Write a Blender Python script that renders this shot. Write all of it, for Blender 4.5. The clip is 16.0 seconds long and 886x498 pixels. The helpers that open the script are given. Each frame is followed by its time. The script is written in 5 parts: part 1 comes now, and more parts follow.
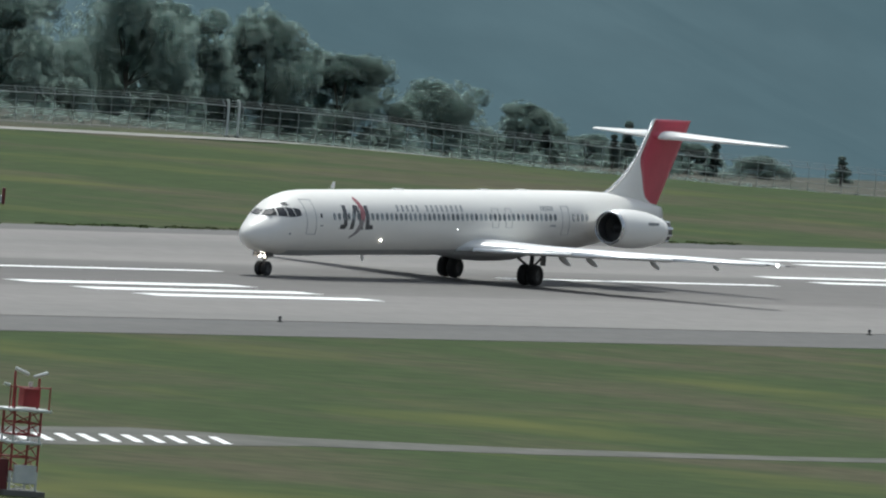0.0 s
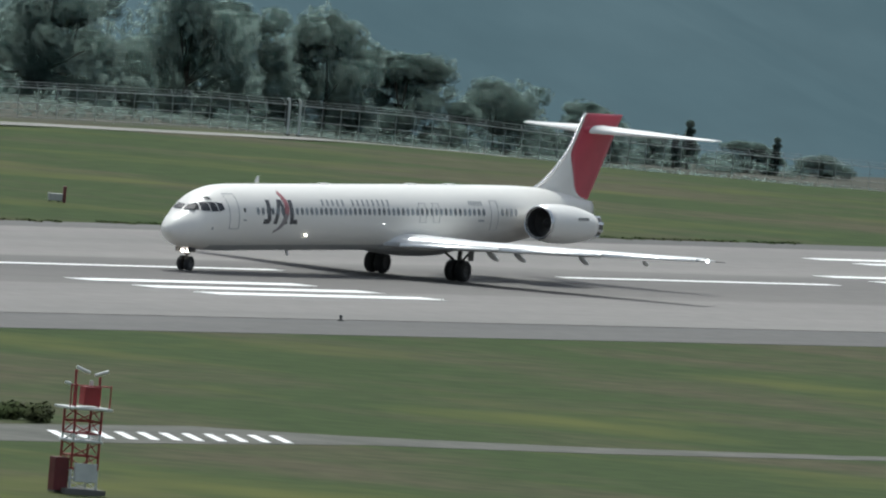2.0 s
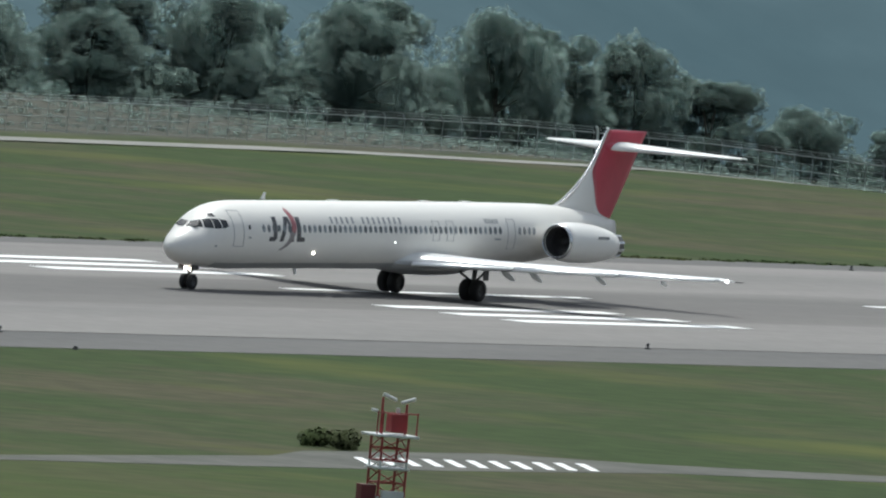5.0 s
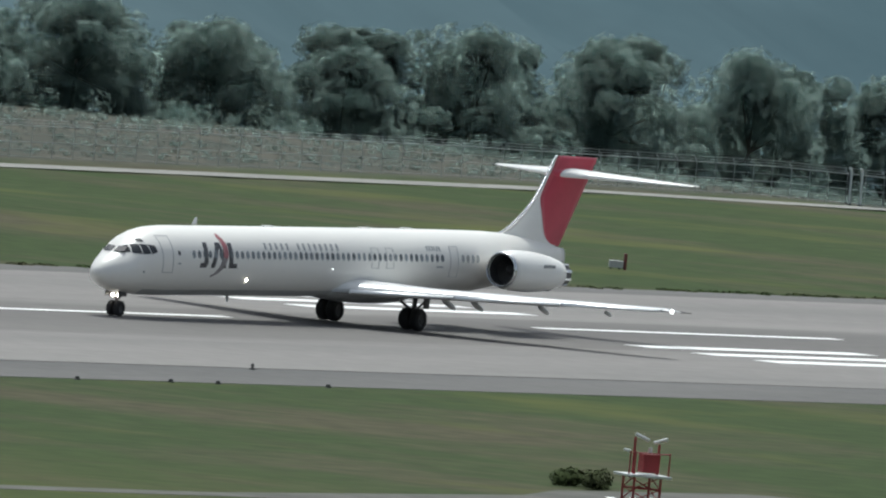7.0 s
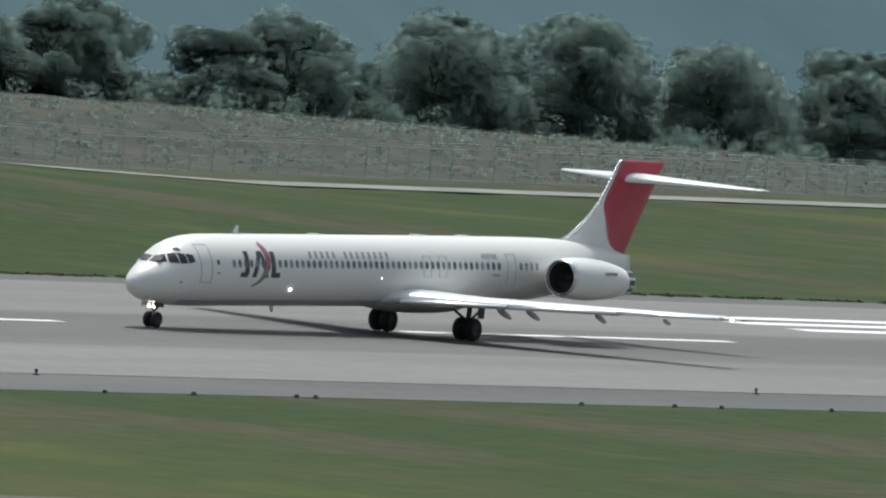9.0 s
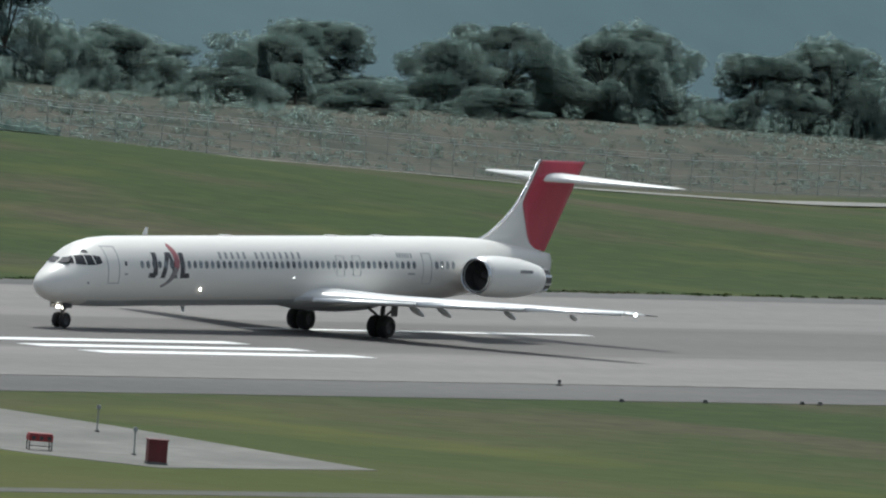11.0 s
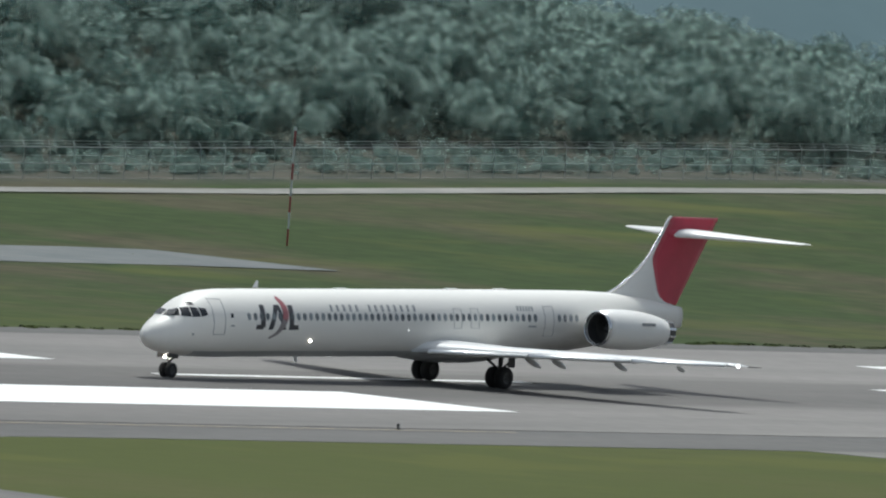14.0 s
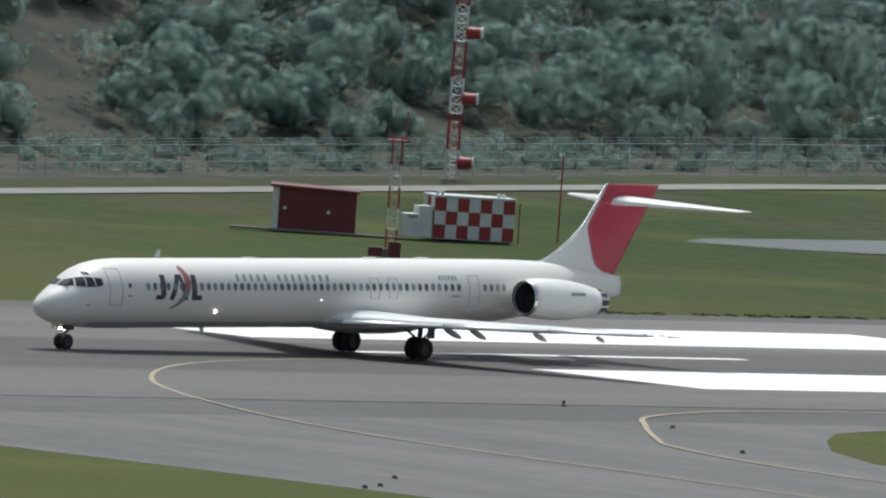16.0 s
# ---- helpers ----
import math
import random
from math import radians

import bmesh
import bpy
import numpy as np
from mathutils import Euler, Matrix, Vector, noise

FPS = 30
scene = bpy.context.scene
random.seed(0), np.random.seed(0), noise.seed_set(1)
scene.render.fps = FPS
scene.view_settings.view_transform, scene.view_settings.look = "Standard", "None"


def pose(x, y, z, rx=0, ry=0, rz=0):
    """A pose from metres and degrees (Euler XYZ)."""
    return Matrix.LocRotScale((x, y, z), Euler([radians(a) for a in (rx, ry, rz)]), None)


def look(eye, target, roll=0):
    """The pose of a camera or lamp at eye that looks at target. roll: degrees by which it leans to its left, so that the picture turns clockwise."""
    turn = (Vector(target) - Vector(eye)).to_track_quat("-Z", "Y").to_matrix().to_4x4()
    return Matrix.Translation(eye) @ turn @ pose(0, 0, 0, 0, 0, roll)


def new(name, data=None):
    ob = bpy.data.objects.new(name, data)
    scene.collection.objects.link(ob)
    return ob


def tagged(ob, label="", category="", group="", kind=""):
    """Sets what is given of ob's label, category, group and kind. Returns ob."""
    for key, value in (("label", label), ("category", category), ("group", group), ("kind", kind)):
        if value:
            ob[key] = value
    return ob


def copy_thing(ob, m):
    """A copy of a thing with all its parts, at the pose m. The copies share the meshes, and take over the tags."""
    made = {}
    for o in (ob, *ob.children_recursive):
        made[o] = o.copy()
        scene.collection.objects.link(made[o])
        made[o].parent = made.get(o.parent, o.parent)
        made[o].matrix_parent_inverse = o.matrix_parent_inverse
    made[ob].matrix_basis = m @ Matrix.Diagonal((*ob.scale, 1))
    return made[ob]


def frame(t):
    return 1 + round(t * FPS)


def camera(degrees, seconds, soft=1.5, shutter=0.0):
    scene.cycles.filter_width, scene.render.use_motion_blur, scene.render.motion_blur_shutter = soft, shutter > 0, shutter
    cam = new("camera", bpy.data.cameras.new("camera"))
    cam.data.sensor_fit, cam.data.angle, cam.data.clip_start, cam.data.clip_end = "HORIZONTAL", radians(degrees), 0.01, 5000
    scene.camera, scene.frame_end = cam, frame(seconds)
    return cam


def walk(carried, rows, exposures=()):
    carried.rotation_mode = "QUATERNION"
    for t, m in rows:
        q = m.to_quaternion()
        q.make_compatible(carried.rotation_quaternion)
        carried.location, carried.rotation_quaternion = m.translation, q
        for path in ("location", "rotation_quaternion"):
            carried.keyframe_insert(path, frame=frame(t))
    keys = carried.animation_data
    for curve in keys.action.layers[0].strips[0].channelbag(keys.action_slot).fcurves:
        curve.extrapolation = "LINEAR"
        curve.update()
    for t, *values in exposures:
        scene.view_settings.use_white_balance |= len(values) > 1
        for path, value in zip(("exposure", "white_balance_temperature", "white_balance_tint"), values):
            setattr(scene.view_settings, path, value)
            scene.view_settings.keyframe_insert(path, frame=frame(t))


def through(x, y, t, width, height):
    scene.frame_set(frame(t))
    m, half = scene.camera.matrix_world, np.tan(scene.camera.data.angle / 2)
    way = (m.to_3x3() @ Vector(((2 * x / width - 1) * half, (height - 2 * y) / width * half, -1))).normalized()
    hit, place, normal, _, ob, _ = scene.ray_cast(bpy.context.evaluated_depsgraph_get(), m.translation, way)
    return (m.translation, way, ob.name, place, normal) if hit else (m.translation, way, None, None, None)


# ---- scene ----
def aim(x, y, z, heading, tilt, roll):
    """A pose at x, y, z that looks along a compass heading from +y, clockwise, with tilt and roll in degrees."""
    h, e = radians(heading), radians(tilt)
    way = Vector((math.sin(h) * math.cos(e), math.cos(h) * math.cos(e), math.sin(e)))
    eye = Vector((x, y, z))
    return look(eye, eye + way * 100, roll)


cam = camera(2.5091, 16.0, soft=2.2)
walk(cam, [
    (0.0, aim(0.00, -564.39, 39.16, 59.0857, -1.9498, 4.885)),
    (0.5, aim(0.00, -564.39, 39.16, 59.0533, -2.0476, 4.989)),
    (1.0, aim(0.00, -564.39, 39.16, 58.9430, -2.0090, 4.627)),
    (1.5, aim(0.00, -564.39, 39.16, 58.8967, -1.9490, 5.012)),
    (2.0, aim(0.00, -564.39, 39.16, 58.9140, -1.9674, 4.936)),
    (2.5, aim(0.00, -564.39, 39.16, 58.8201, -1.9899, 4.938)),
    (3.0, aim(0.00, -564.39, 39.16, 58.6734, -1.9615, 4.945)),
    (3.5, aim(0.00, -564.39, 39.16, 58.4782, -1.9693, 5.021)),
    (4.0, aim(0.00, -564.39, 39.16, 58.3615, -1.9793, 5.220)),
    (4.5, aim(0.00, -564.39, 39.16, 58.1940, -1.9657, 5.101)),
    (5.0, aim(0.00, -564.39, 39.16, 58.0392, -1.9643, 5.136)),
    (5.5, aim(0.00, -564.39, 39.16, 57.8935, -1.9489, 5.221)),
    (6.0, aim(0.00, -564.39, 39.16, 57.7372, -1.9294, 5.323)),
    (6.5, aim(0.00, -564.39, 39.16, 57.5507, -1.9159, 5.408)),
    (7.0, aim(0.00, -564.39, 39.16, 57.3143, -1.9186, 5.443)),
    (7.5, aim(0.00, -564.39, 39.16, 57.0313, -1.9371, 5.295)),
    (8.0, aim(0.00, -564.39, 39.16, 56.7319, -1.9967, 5.349)),
    (8.5, aim(0.00, -564.39, 39.16, 56.2655, -1.9636, 5.243)),
    (9.0, aim(-3.04, -566.98, 39.34, 55.8592, -1.9790, 5.027)),
    (9.5, aim(-12.93, -575.40, 39.92, 55.4193, -2.0042, 4.955)),
    (10.0, aim(-26.63, -587.05, 40.73, 54.9715, -2.0299, 4.785)),
    (10.5, aim(-40.70, -599.03, 41.56, 54.5165, -2.0563, 4.582)),
    (11.0, aim(-54.77, -611.01, 42.39, 54.0314, -2.0841, 4.411)),
    (11.5, aim(-68.85, -622.99, 43.22, 53.4883, -2.1148, 4.340)),
    (12.0, aim(-83.15, -635.16, 44.06, 52.8587, -2.0641, 4.511)),
    (12.5, aim(-97.37, -647.27, 44.90, 52.0263, -2.1578, 4.417)),
    (13.0, aim(-111.83, -659.58, 45.75, 51.5723, -2.1669, 4.366)),
    (13.5, aim(-126.28, -671.88, 46.60, 50.7018, -2.2740, 4.253)),
    (14.0, aim(-140.73, -684.18, 47.45, 49.9767, -2.1684, 4.337)),
    (14.5, aim(-154.43, -695.84, 48.26, 49.4092, -2.1920, 4.385)),
    (15.0, aim(-165.08, -704.90, 48.89, 48.6219, -2.2285, 4.493)),
    (15.5, aim(-168.00, -707.39, 49.06, 48.0475, -2.3412, 4.489)),
    (16.0, aim(-168.00, -707.39, 49.06, 47.2918, -2.3842, 4.060)),
], exposures=[(0.0, 0.08, 6060, 4), (9.0, 0.04, 6060, 4), (12.5, -0.03, 6060, 4), (16.0, -0.06, 6060, 4)])

# ---- daylight: high sun behind the runway, hazy sky ----
SUN = Vector((0.38, 0.33, 1.0)).normalized()
world = bpy.data.worlds.new("sky")
scene.world = world
world.use_nodes = True
wn = world.node_tree.nodes
sky = wn.new("ShaderNodeTexSky")
sky.sky_type = "NISHITA"
sky.sun_disc = False
sky.sun_elevation = math.asin(SUN.z)
sky.sun_rotation = math.atan2(SUN.x, SUN.y)
sky.dust_density = 4.0
pale = wn.new("ShaderNodeHueSaturation")
pale.inputs["Saturation"].default_value = 0.5
world.node_tree.links.new(sky.outputs[0], pale.inputs["Color"])
world.node_tree.links.new(pale.outputs[0], wn["Background"].inputs[0])
wn["Background"].inputs[1].default_value = 0.118
lamp = bpy.data.lights.new("sun", "SUN")
lamp.energy = 2.75
lamp.angle = radians(0.6)
lamp.color = (1.0, 0.96, 0.9)
sun = new("sun", lamp)
sun.matrix_world = look(SUN * 500, (0, 0, 0))


# ---- materials ----
def material(name, colour, rough=0.6, metal=0.0, colour2=None, scale=1.0, stretch=(1, 1, 1), bump=0.0, fine=None, spec=0.5, object_space=False, contrast=(0.35, 0.65), random_tint=0.0, emit=None):
    m = bpy.data.materials.new(name)
    m.use_nodes = True
    n, l = m.node_tree.nodes, m.node_tree.links
    b = n["Principled BSDF"]
    b.inputs["Base Color"].default_value = (*colour, 1)
    b.inputs["Roughness"].default_value = rough
    b.inputs["Metallic"].default_value = metal
    b.inputs["Specular IOR Level"].default_value = spec
    if emit:
        b.inputs["Emission Color"].default_value = (*emit[0], 1)
        b.inputs["Emission Strength"].default_value = emit[1]
    out = None
    if colour2:
        pos = n.new("ShaderNodeTexCoord").outputs["Object"] if object_space else n.new("ShaderNodeNewGeometry").outputs["Position"]
        mp = n.new("ShaderNodeMapping")
        mp.inputs["Scale"].default_value = [scale * s for s in stretch]
        l.new(pos, mp.inputs["Vector"])
        t = n.new("ShaderNodeTexNoise")
        t.inputs["Scale"].default_value = 1.0
        t.inputs["Detail"].default_value = 6
        t.inputs["Roughness"].default_value = 0.62
        l.new(mp.outputs[0], t.inputs["Vector"])
        ramp = n.new("ShaderNodeMapRange")
        ramp.inputs["From Min"].default_value, ramp.inputs["From Max"].default_value = contrast
        l.new(t.outputs["Fac"], ramp.inputs["Value"])
        mix = n.new("ShaderNodeMix")
        mix.data_type = "RGBA"
        mix.inputs["A"].default_value, mix.inputs["B"].default_value = (*colour, 1), (*colour2, 1)
        l.new(ramp.outputs[0], mix.inputs["Factor"])
        out = mix.outputs["Result"]
        if fine:
            t2 = n.new("ShaderNodeTexNoise")
            t2.inputs["Scale"].default_value = fine[0]
            t2.inputs["Detail"].default_value = 4
            l.new(pos, t2.inputs["Vector"])
            r2 = n.new("ShaderNodeMapRange")
            r2.inputs["From Min"].default_value, r2.inputs["From Max"].default_value = 0.3, 0.7
            r2.inputs["To Min"].default_value, r2.inputs["To Max"].default_value = 1 - fine[1], 1 + fine[1]
            l.new(t2.outputs["Fac"], r2.inputs["Value"])
            mul = n.new("ShaderNodeVectorMath")
            mul.operation = "SCALE"
            l.new(out, mul.inputs[0])
            l.new(r2.outputs[0], mul.inputs["Scale"])
            out = mul.outputs[0]
        if bump:
            bp = n.new("ShaderNodeBump")
            bp.inputs["Strength"].default_value = bump
            bp.inputs["Distance"].default_value = 0.05
            l.new(t.outputs["Fac"], bp.inputs["Height"])
            l.new(bp.outputs[0], b.inputs["Normal"])
    if random_tint and out:
        info = n.new("ShaderNodeObjectInfo") if random_tint > 0 else n.new("ShaderNodeNewGeometry")
        src = info.outputs["Random"] if random_tint > 0 else info.outputs["Random Per Island"]
        r3 = n.new("ShaderNodeMapRange")
        r3.inputs["To Min"].default_value, r3.inputs["To Max"].default_value = 1 - abs(random_tint), 1 + abs(random_tint)
        l.new(src, r3.inputs["Value"])
        mul = n.new("ShaderNodeVectorMath")
        mul.operation = "SCALE"
        l.new(out, mul.inputs[0])
        l.new(r3.outputs[0], mul.inputs["Scale"])
        out = mul.outputs[0]
    if out:
        l.new(out, b.inputs["Base Color"])
    return m


def grimy(m):
    """Exhaust soot on the aft hull below the engines, fading forward and upward."""
    n, l = m.node_tree.nodes, m.node_tree.links
    b = n["Principled BSDF"]
    old = b.inputs["Base Color"].links[0].from_socket
    tc, sep = n.new("ShaderNodeTexCoord"), n.new("ShaderNodeSeparateXYZ")
    l.new(tc.outputs["Object"], sep.inputs[0])
    mp = n.new("ShaderNodeMapping")
    mp.inputs["Scale"].default_value = (0.35, 0.5, 1.6)
    l.new(tc.outputs["Object"], mp.inputs["Vector"])
    t = n.new("ShaderNodeTexNoise")
    t.inputs["Scale"].default_value, t.inputs["Detail"].default_value = 1.0, 6
    l.new(mp.outputs[0], t.inputs["Vector"])
    fac = t.outputs["Fac"]
    for axis, lo, hi in (("X", 24.0, 32.0), ("Z", 4.0, 2.6)):
        r = n.new("ShaderNodeMapRange")
        r.interpolation_type = "SMOOTHSTEP"
        r.inputs["From Min"].default_value, r.inputs["From Max"].default_value = lo, hi
        l.new(sep.outputs[axis], r.inputs["Value"])
        mul = n.new("ShaderNodeMath")
        mul.operation = "MULTIPLY"
        l.new(fac, mul.inputs[0])
        l.new(r.outputs[0], mul.inputs[1])
        fac = mul.outputs[0]
    mix = n.new("ShaderNodeMix")
    mix.data_type = "RGBA"
    l.new(fac, mix.inputs["Factor"])
    l.new(old, mix.inputs["A"])
    mix.inputs["B"].default_value = (0.30, 0.28, 0.25, 1)
    l.new(mix.outputs["Result"], b.inputs["Base Color"])
    return m


def ground_material():
    """Mown grass with long straw-brown streaks along the runway and dry scrub beyond the fence."""
    m = material("grass", (0.038, 0.059, 0.019), 0.95, colour2=(0.067, 0.064, 0.036), scale=0.05, stretch=(0.75, 0.5, 1), fine=(0.5, 0.2), spec=0.1, contrast=(0.47, 0.62))
    n, l = m.node_tree.nodes, m.node_tree.links
    b = n["Principled BSDF"]
    old = b.inputs["Base Color"].links[0].from_socket
    geo = n.new("ShaderNodeNewGeometry")
    # fresher yellow-green tufts
    mp = n.new("ShaderNodeMapping")
    mp.inputs["Scale"].default_value = (0.05, 0.05, 1)
    mp.inputs["Location"].default_value = (13, 4, 0)
    l.new(geo.outputs["Position"], mp.inputs["Vector"])
    t = n.new("ShaderNodeTexNoise")
    t.inputs["Scale"].default_value, t.inputs["Detail"].default_value = 1.0, 5
    l.new(mp.outputs[0], t.inputs["Vector"])
    r = n.new("ShaderNodeMapRange")
    r.inputs["From Min"].default_value, r.inputs["From Max"].default_value = 0.55, 0.75
    l.new(t.outputs["Fac"], r.inputs["Value"])
    mix = n.new("ShaderNodeMix")
    mix.data_type = "RGBA"
    sepx, west, addw = n.new("ShaderNodeSeparateXYZ"), n.new("ShaderNodeMapRange"), n.new("ShaderNodeMath")
    l.new(geo.outputs["Position"], sepx.inputs[0])
    for k, v in (("From Min", 630), ("From Max", 730), ("To Min", 0.7), ("To Max", 0.0)):
        west.inputs[k].default_value = v
    l.new(sepx.outputs["X"], west.inputs["Value"])
    addw.operation, addw.use_clamp = "ADD", True
    l.new(r.outputs[0], addw.inputs[0])
    l.new(west.outputs[0], addw.inputs[1])
    l.new(addw.outputs[0], mix.inputs["Factor"])
    l.new(old, mix.inputs["A"])
    mix.inputs["B"].default_value = (0.084, 0.094, 0.026, 1)
    # dry scrub beyond the fence
    sep = n.new("ShaderNodeSeparateXYZ")
    l.new(geo.outputs["Position"], sep.inputs[0])
    far = n.new("ShaderNodeMapRange")
    far.inputs["From Min"].default_value, far.inputs["From Max"].default_value = 143, 149
    l.new(sep.outputs["Y"], far.inputs["Value"])
    t3 = n.new("ShaderNodeTexNoise")
    t3.inputs["Scale"].default_value, t3.inputs["Detail"].default_value = 0.25, 6
    l.new(geo.outputs["Position"], t3.inputs["Vector"])
    scrub = n.new("ShaderNodeMix")
    scrub.data_type = "RGBA"
    scrub.inputs["A"].default_value, scrub.inputs["B"].default_value = (0.056, 0.064, 0.052, 1), (0.092, 0.089, 0.070, 1)
    r4 = n.new("ShaderNodeMapRange")
    r4.inputs["From Min"].default_value, r4.inputs["From Max"].default_value = 0.38, 0.62
    l.new(t3.outputs["Fac"], r4.inputs["Value"])
    l.new(r4.outputs[0], scrub.inputs["Factor"])
    mix2 = n.new("ShaderNodeMix")
    mix2.data_type = "RGBA"
    l.new(far.outputs[0], mix2.inputs["Factor"])
    l.new(mix.outputs["Result"], mix2.inputs["A"])
    l.new(scrub.outputs["Result"], mix2.inputs["B"])
    l.new(mix2.outputs["Result"], b.inputs["Base Color"])
    return m


def leafy(m, share_through, through, gaps):
    """Thin, sparse leaves: part of the light passes through and between them."""
    n, l = m.node_tree.nodes, m.node_tree.links
    b, o = n["Principled BSDF"], n["Material Output"]
    tr = n.new("ShaderNodeBsdfTranslucent")
    tr.inputs["Color"].default_value = (*through, 1)
    mix = n.new("ShaderNodeMixShader")
    mix.inputs[0].default_value = share_through
    l.new(b.outputs[0], mix.inputs[1])
    l.new(tr.outputs[0], mix.inputs[2])
    gap = n.new("ShaderNodeBsdfTransparent")
    sparse = n.new("ShaderNodeMixShader")
    sparse.inputs[0].default_value = gaps
    l.new(mix.outputs[0], sparse.inputs[1])
    l.new(gap.outputs[0], sparse.inputs[2])
    l.new(sparse.outputs[0], o.inputs["Surface"])
    return m


GRASS = ground_material()
ASPHALT = material("runway asphalt", (0.176, 0.168, 0.160), 0.9, colour2=(0.226, 0.214, 0.202), scale=0.06, stretch=(0.12, 1.2, 1), fine=(0.7, 0.07), spec=0.25)


def worn(m):
    """Tyre rubber along the middle of the runway, and older, darker paving towards its western end."""
    n, l = m.node_tree.nodes, m.node_tree.links
    b = n["Principled BSDF"]
    old = b.inputs["Base Color"].links[0].from_socket
    geo, sep = n.new("ShaderNodeNewGeometry"), n.new("ShaderNodeSeparateXYZ")
    l.new(geo.outputs["Position"], sep.inputs[0])
    mp = n.new("ShaderNodeMapping")
    mp.inputs["Scale"].default_value = (0.02, 0.35, 1)
    l.new(geo.outputs["Position"], mp.inputs["Vector"])
    t = n.new("ShaderNodeTexNoise")
    t.inputs["Scale"].default_value, t.inputs["Detail"].default_value = 1.0, 5
    l.new(mp.outputs[0], t.inputs["Vector"])
    wob = n.new("ShaderNodeMath")
    wob.operation = "MULTIPLY_ADD"
    l.new(t.outputs["Fac"], wob.inputs[0])
    wob.inputs[1].default_value = 9.0
    l.new(sep.outputs["Y"], wob.inputs[2])
    off = n.new("ShaderNodeMath")
    off.operation = "SUBTRACT"
    l.new(wob.outputs[0], off.inputs[0])
    off.inputs[1].default_value = 2.5
    ab = n.new("ShaderNodeMath")
    ab.operation = "ABSOLUTE"
    l.new(off.outputs[0], ab.inputs[0])
    band = n.new("ShaderNodeMapRange")
    band.interpolation_type = "SMOOTHSTEP"
    for k, v in (("From Min", 8.5), ("From Max", 12.5), ("To Min", 0.70), ("To Max", 1.0)):
        band.inputs[k].default_value = v
    l.new(ab.outputs[0], band.inputs["Value"])
    age = n.new("ShaderNodeMapRange")
    age.interpolation_type = "SMOOTHSTEP"
    for k, v in (("From Min", 570), ("From Max", 690), ("To Min", 0.72), ("To Max", 1.0)):
        age.inputs[k].default_value = v
    l.new(sep.outputs["X"], age.inputs["Value"])
    both = n.new("ShaderNodeMath")
    both.operation = "MULTIPLY"
    l.new(band.outputs[0], both.inputs[0])
    l.new(age.outputs[0], both.inputs[1])
    mul = n.new("ShaderNodeVectorMath")
    mul.operation = "SCALE"
    l.new(old, mul.inputs[0])
    l.new(both.outputs[0], mul.inputs["Scale"])
    l.new(mul.outputs[0], b.inputs["Base Color"])


worn(ASPHALT)
SHOULDER = material("shoulder asphalt", (0.108, 0.106, 0.102), 0.92, colour2=(0.140, 0.136, 0.130), scale=0.05, stretch=(0.3, 1.5, 1), fine=(0.8, 0.08), spec=0.2)
TAXI_GREY = material("pale taxiway asphalt", (0.128, 0.126, 0.122), 0.9, colour2=(0.168, 0.163, 0.155), scale=0.07, stretch=(1.4, 0.4, 1), fine=(0.6, 0.08), spec=0.2, contrast=(0.4, 0.6))
CONCRETE = material("weathered concrete", (0.145, 0.142, 0.130), 0.9, colour2=(0.205, 0.2, 0.183), scale=0.15, fine=(0.9, 0.1), spec=0.2)
SERVICE_MIX = material("dull service road surface", (0.080, 0.082, 0.070), 0.9, colour2=(0.125, 0.122, 0.108), scale=0.2, fine=(0.9, 0.12), spec=0.2)
ROAD_PALE = material("pale road concrete", (0.21, 0.207, 0.19), 0.9, colour2=(0.28, 0.275, 0.25), scale=0.15, fine=(0.9, 0.1), spec=0.2)
PAVE_BLUE = material("wet-looking pad asphalt", (0.072, 0.086, 0.088), 0.8, colour2=(0.112, 0.122, 0.120), scale=0.12, fine=(0.8, 0.1))
PAINT_WHITE = material("white road paint", (0.78, 0.78, 0.76), 0.6, colour2=(0.9, 0.9, 0.88), scale=0.4, stretch=(0.3, 2, 1), fine=(1.5, 0.05))
PAINT_YELLOW = material("yellow road paint", (0.40, 0.31, 0.19), 0.7, colour2=(0.28, 0.24, 0.18), scale=0.35)
PAINT_FADED = material("faded white paint", (0.32, 0.32, 0.3), 0.8, colour2=(0.45, 0.45, 0.42), scale=0.7)
# the next two greens are bluish and raised: air haze painted into the leaves
LEAF = material("broad leaves tinted for haze", (0.074, 0.118, 0.106), 1.0, colour2=(0.104, 0.132, 0.116), scale=0.5, random_tint=0.15, object_space=True, spec=0.03)
LEAF_GREY = material("hillside leaves tinted for haze", (0.053, 0.096, 0.086), 1.0, colour2=(0.078, 0.112, 0.098), scale=0.09, spec=0.03, fine=(0.35, 0.25), contrast=(0.4, 0.62))
LEAF_DRY = material("dry reeds", (0.064, 0.070, 0.058), 1.0, colour2=(0.094, 0.092, 0.076), scale=0.25, spec=0.03)
# high translucency and gaps lift the dark crowns where haze would
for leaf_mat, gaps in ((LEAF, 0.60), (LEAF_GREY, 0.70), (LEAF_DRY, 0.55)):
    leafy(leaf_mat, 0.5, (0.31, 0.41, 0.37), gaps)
BARK = material("bark", (0.06, 0.05, 0.04), 0.9, colour2=(0.10, 0.085, 0.065), scale=3)
SKIN = material("white aircraft paint", (0.81, 0.80, 0.765), 0.36, colour2=(0.74, 0.735, 0.71), scale=0.5, stretch=(0.25, 1, 2), object_space=True, spec=0.5, contrast=(0.3, 0.8))
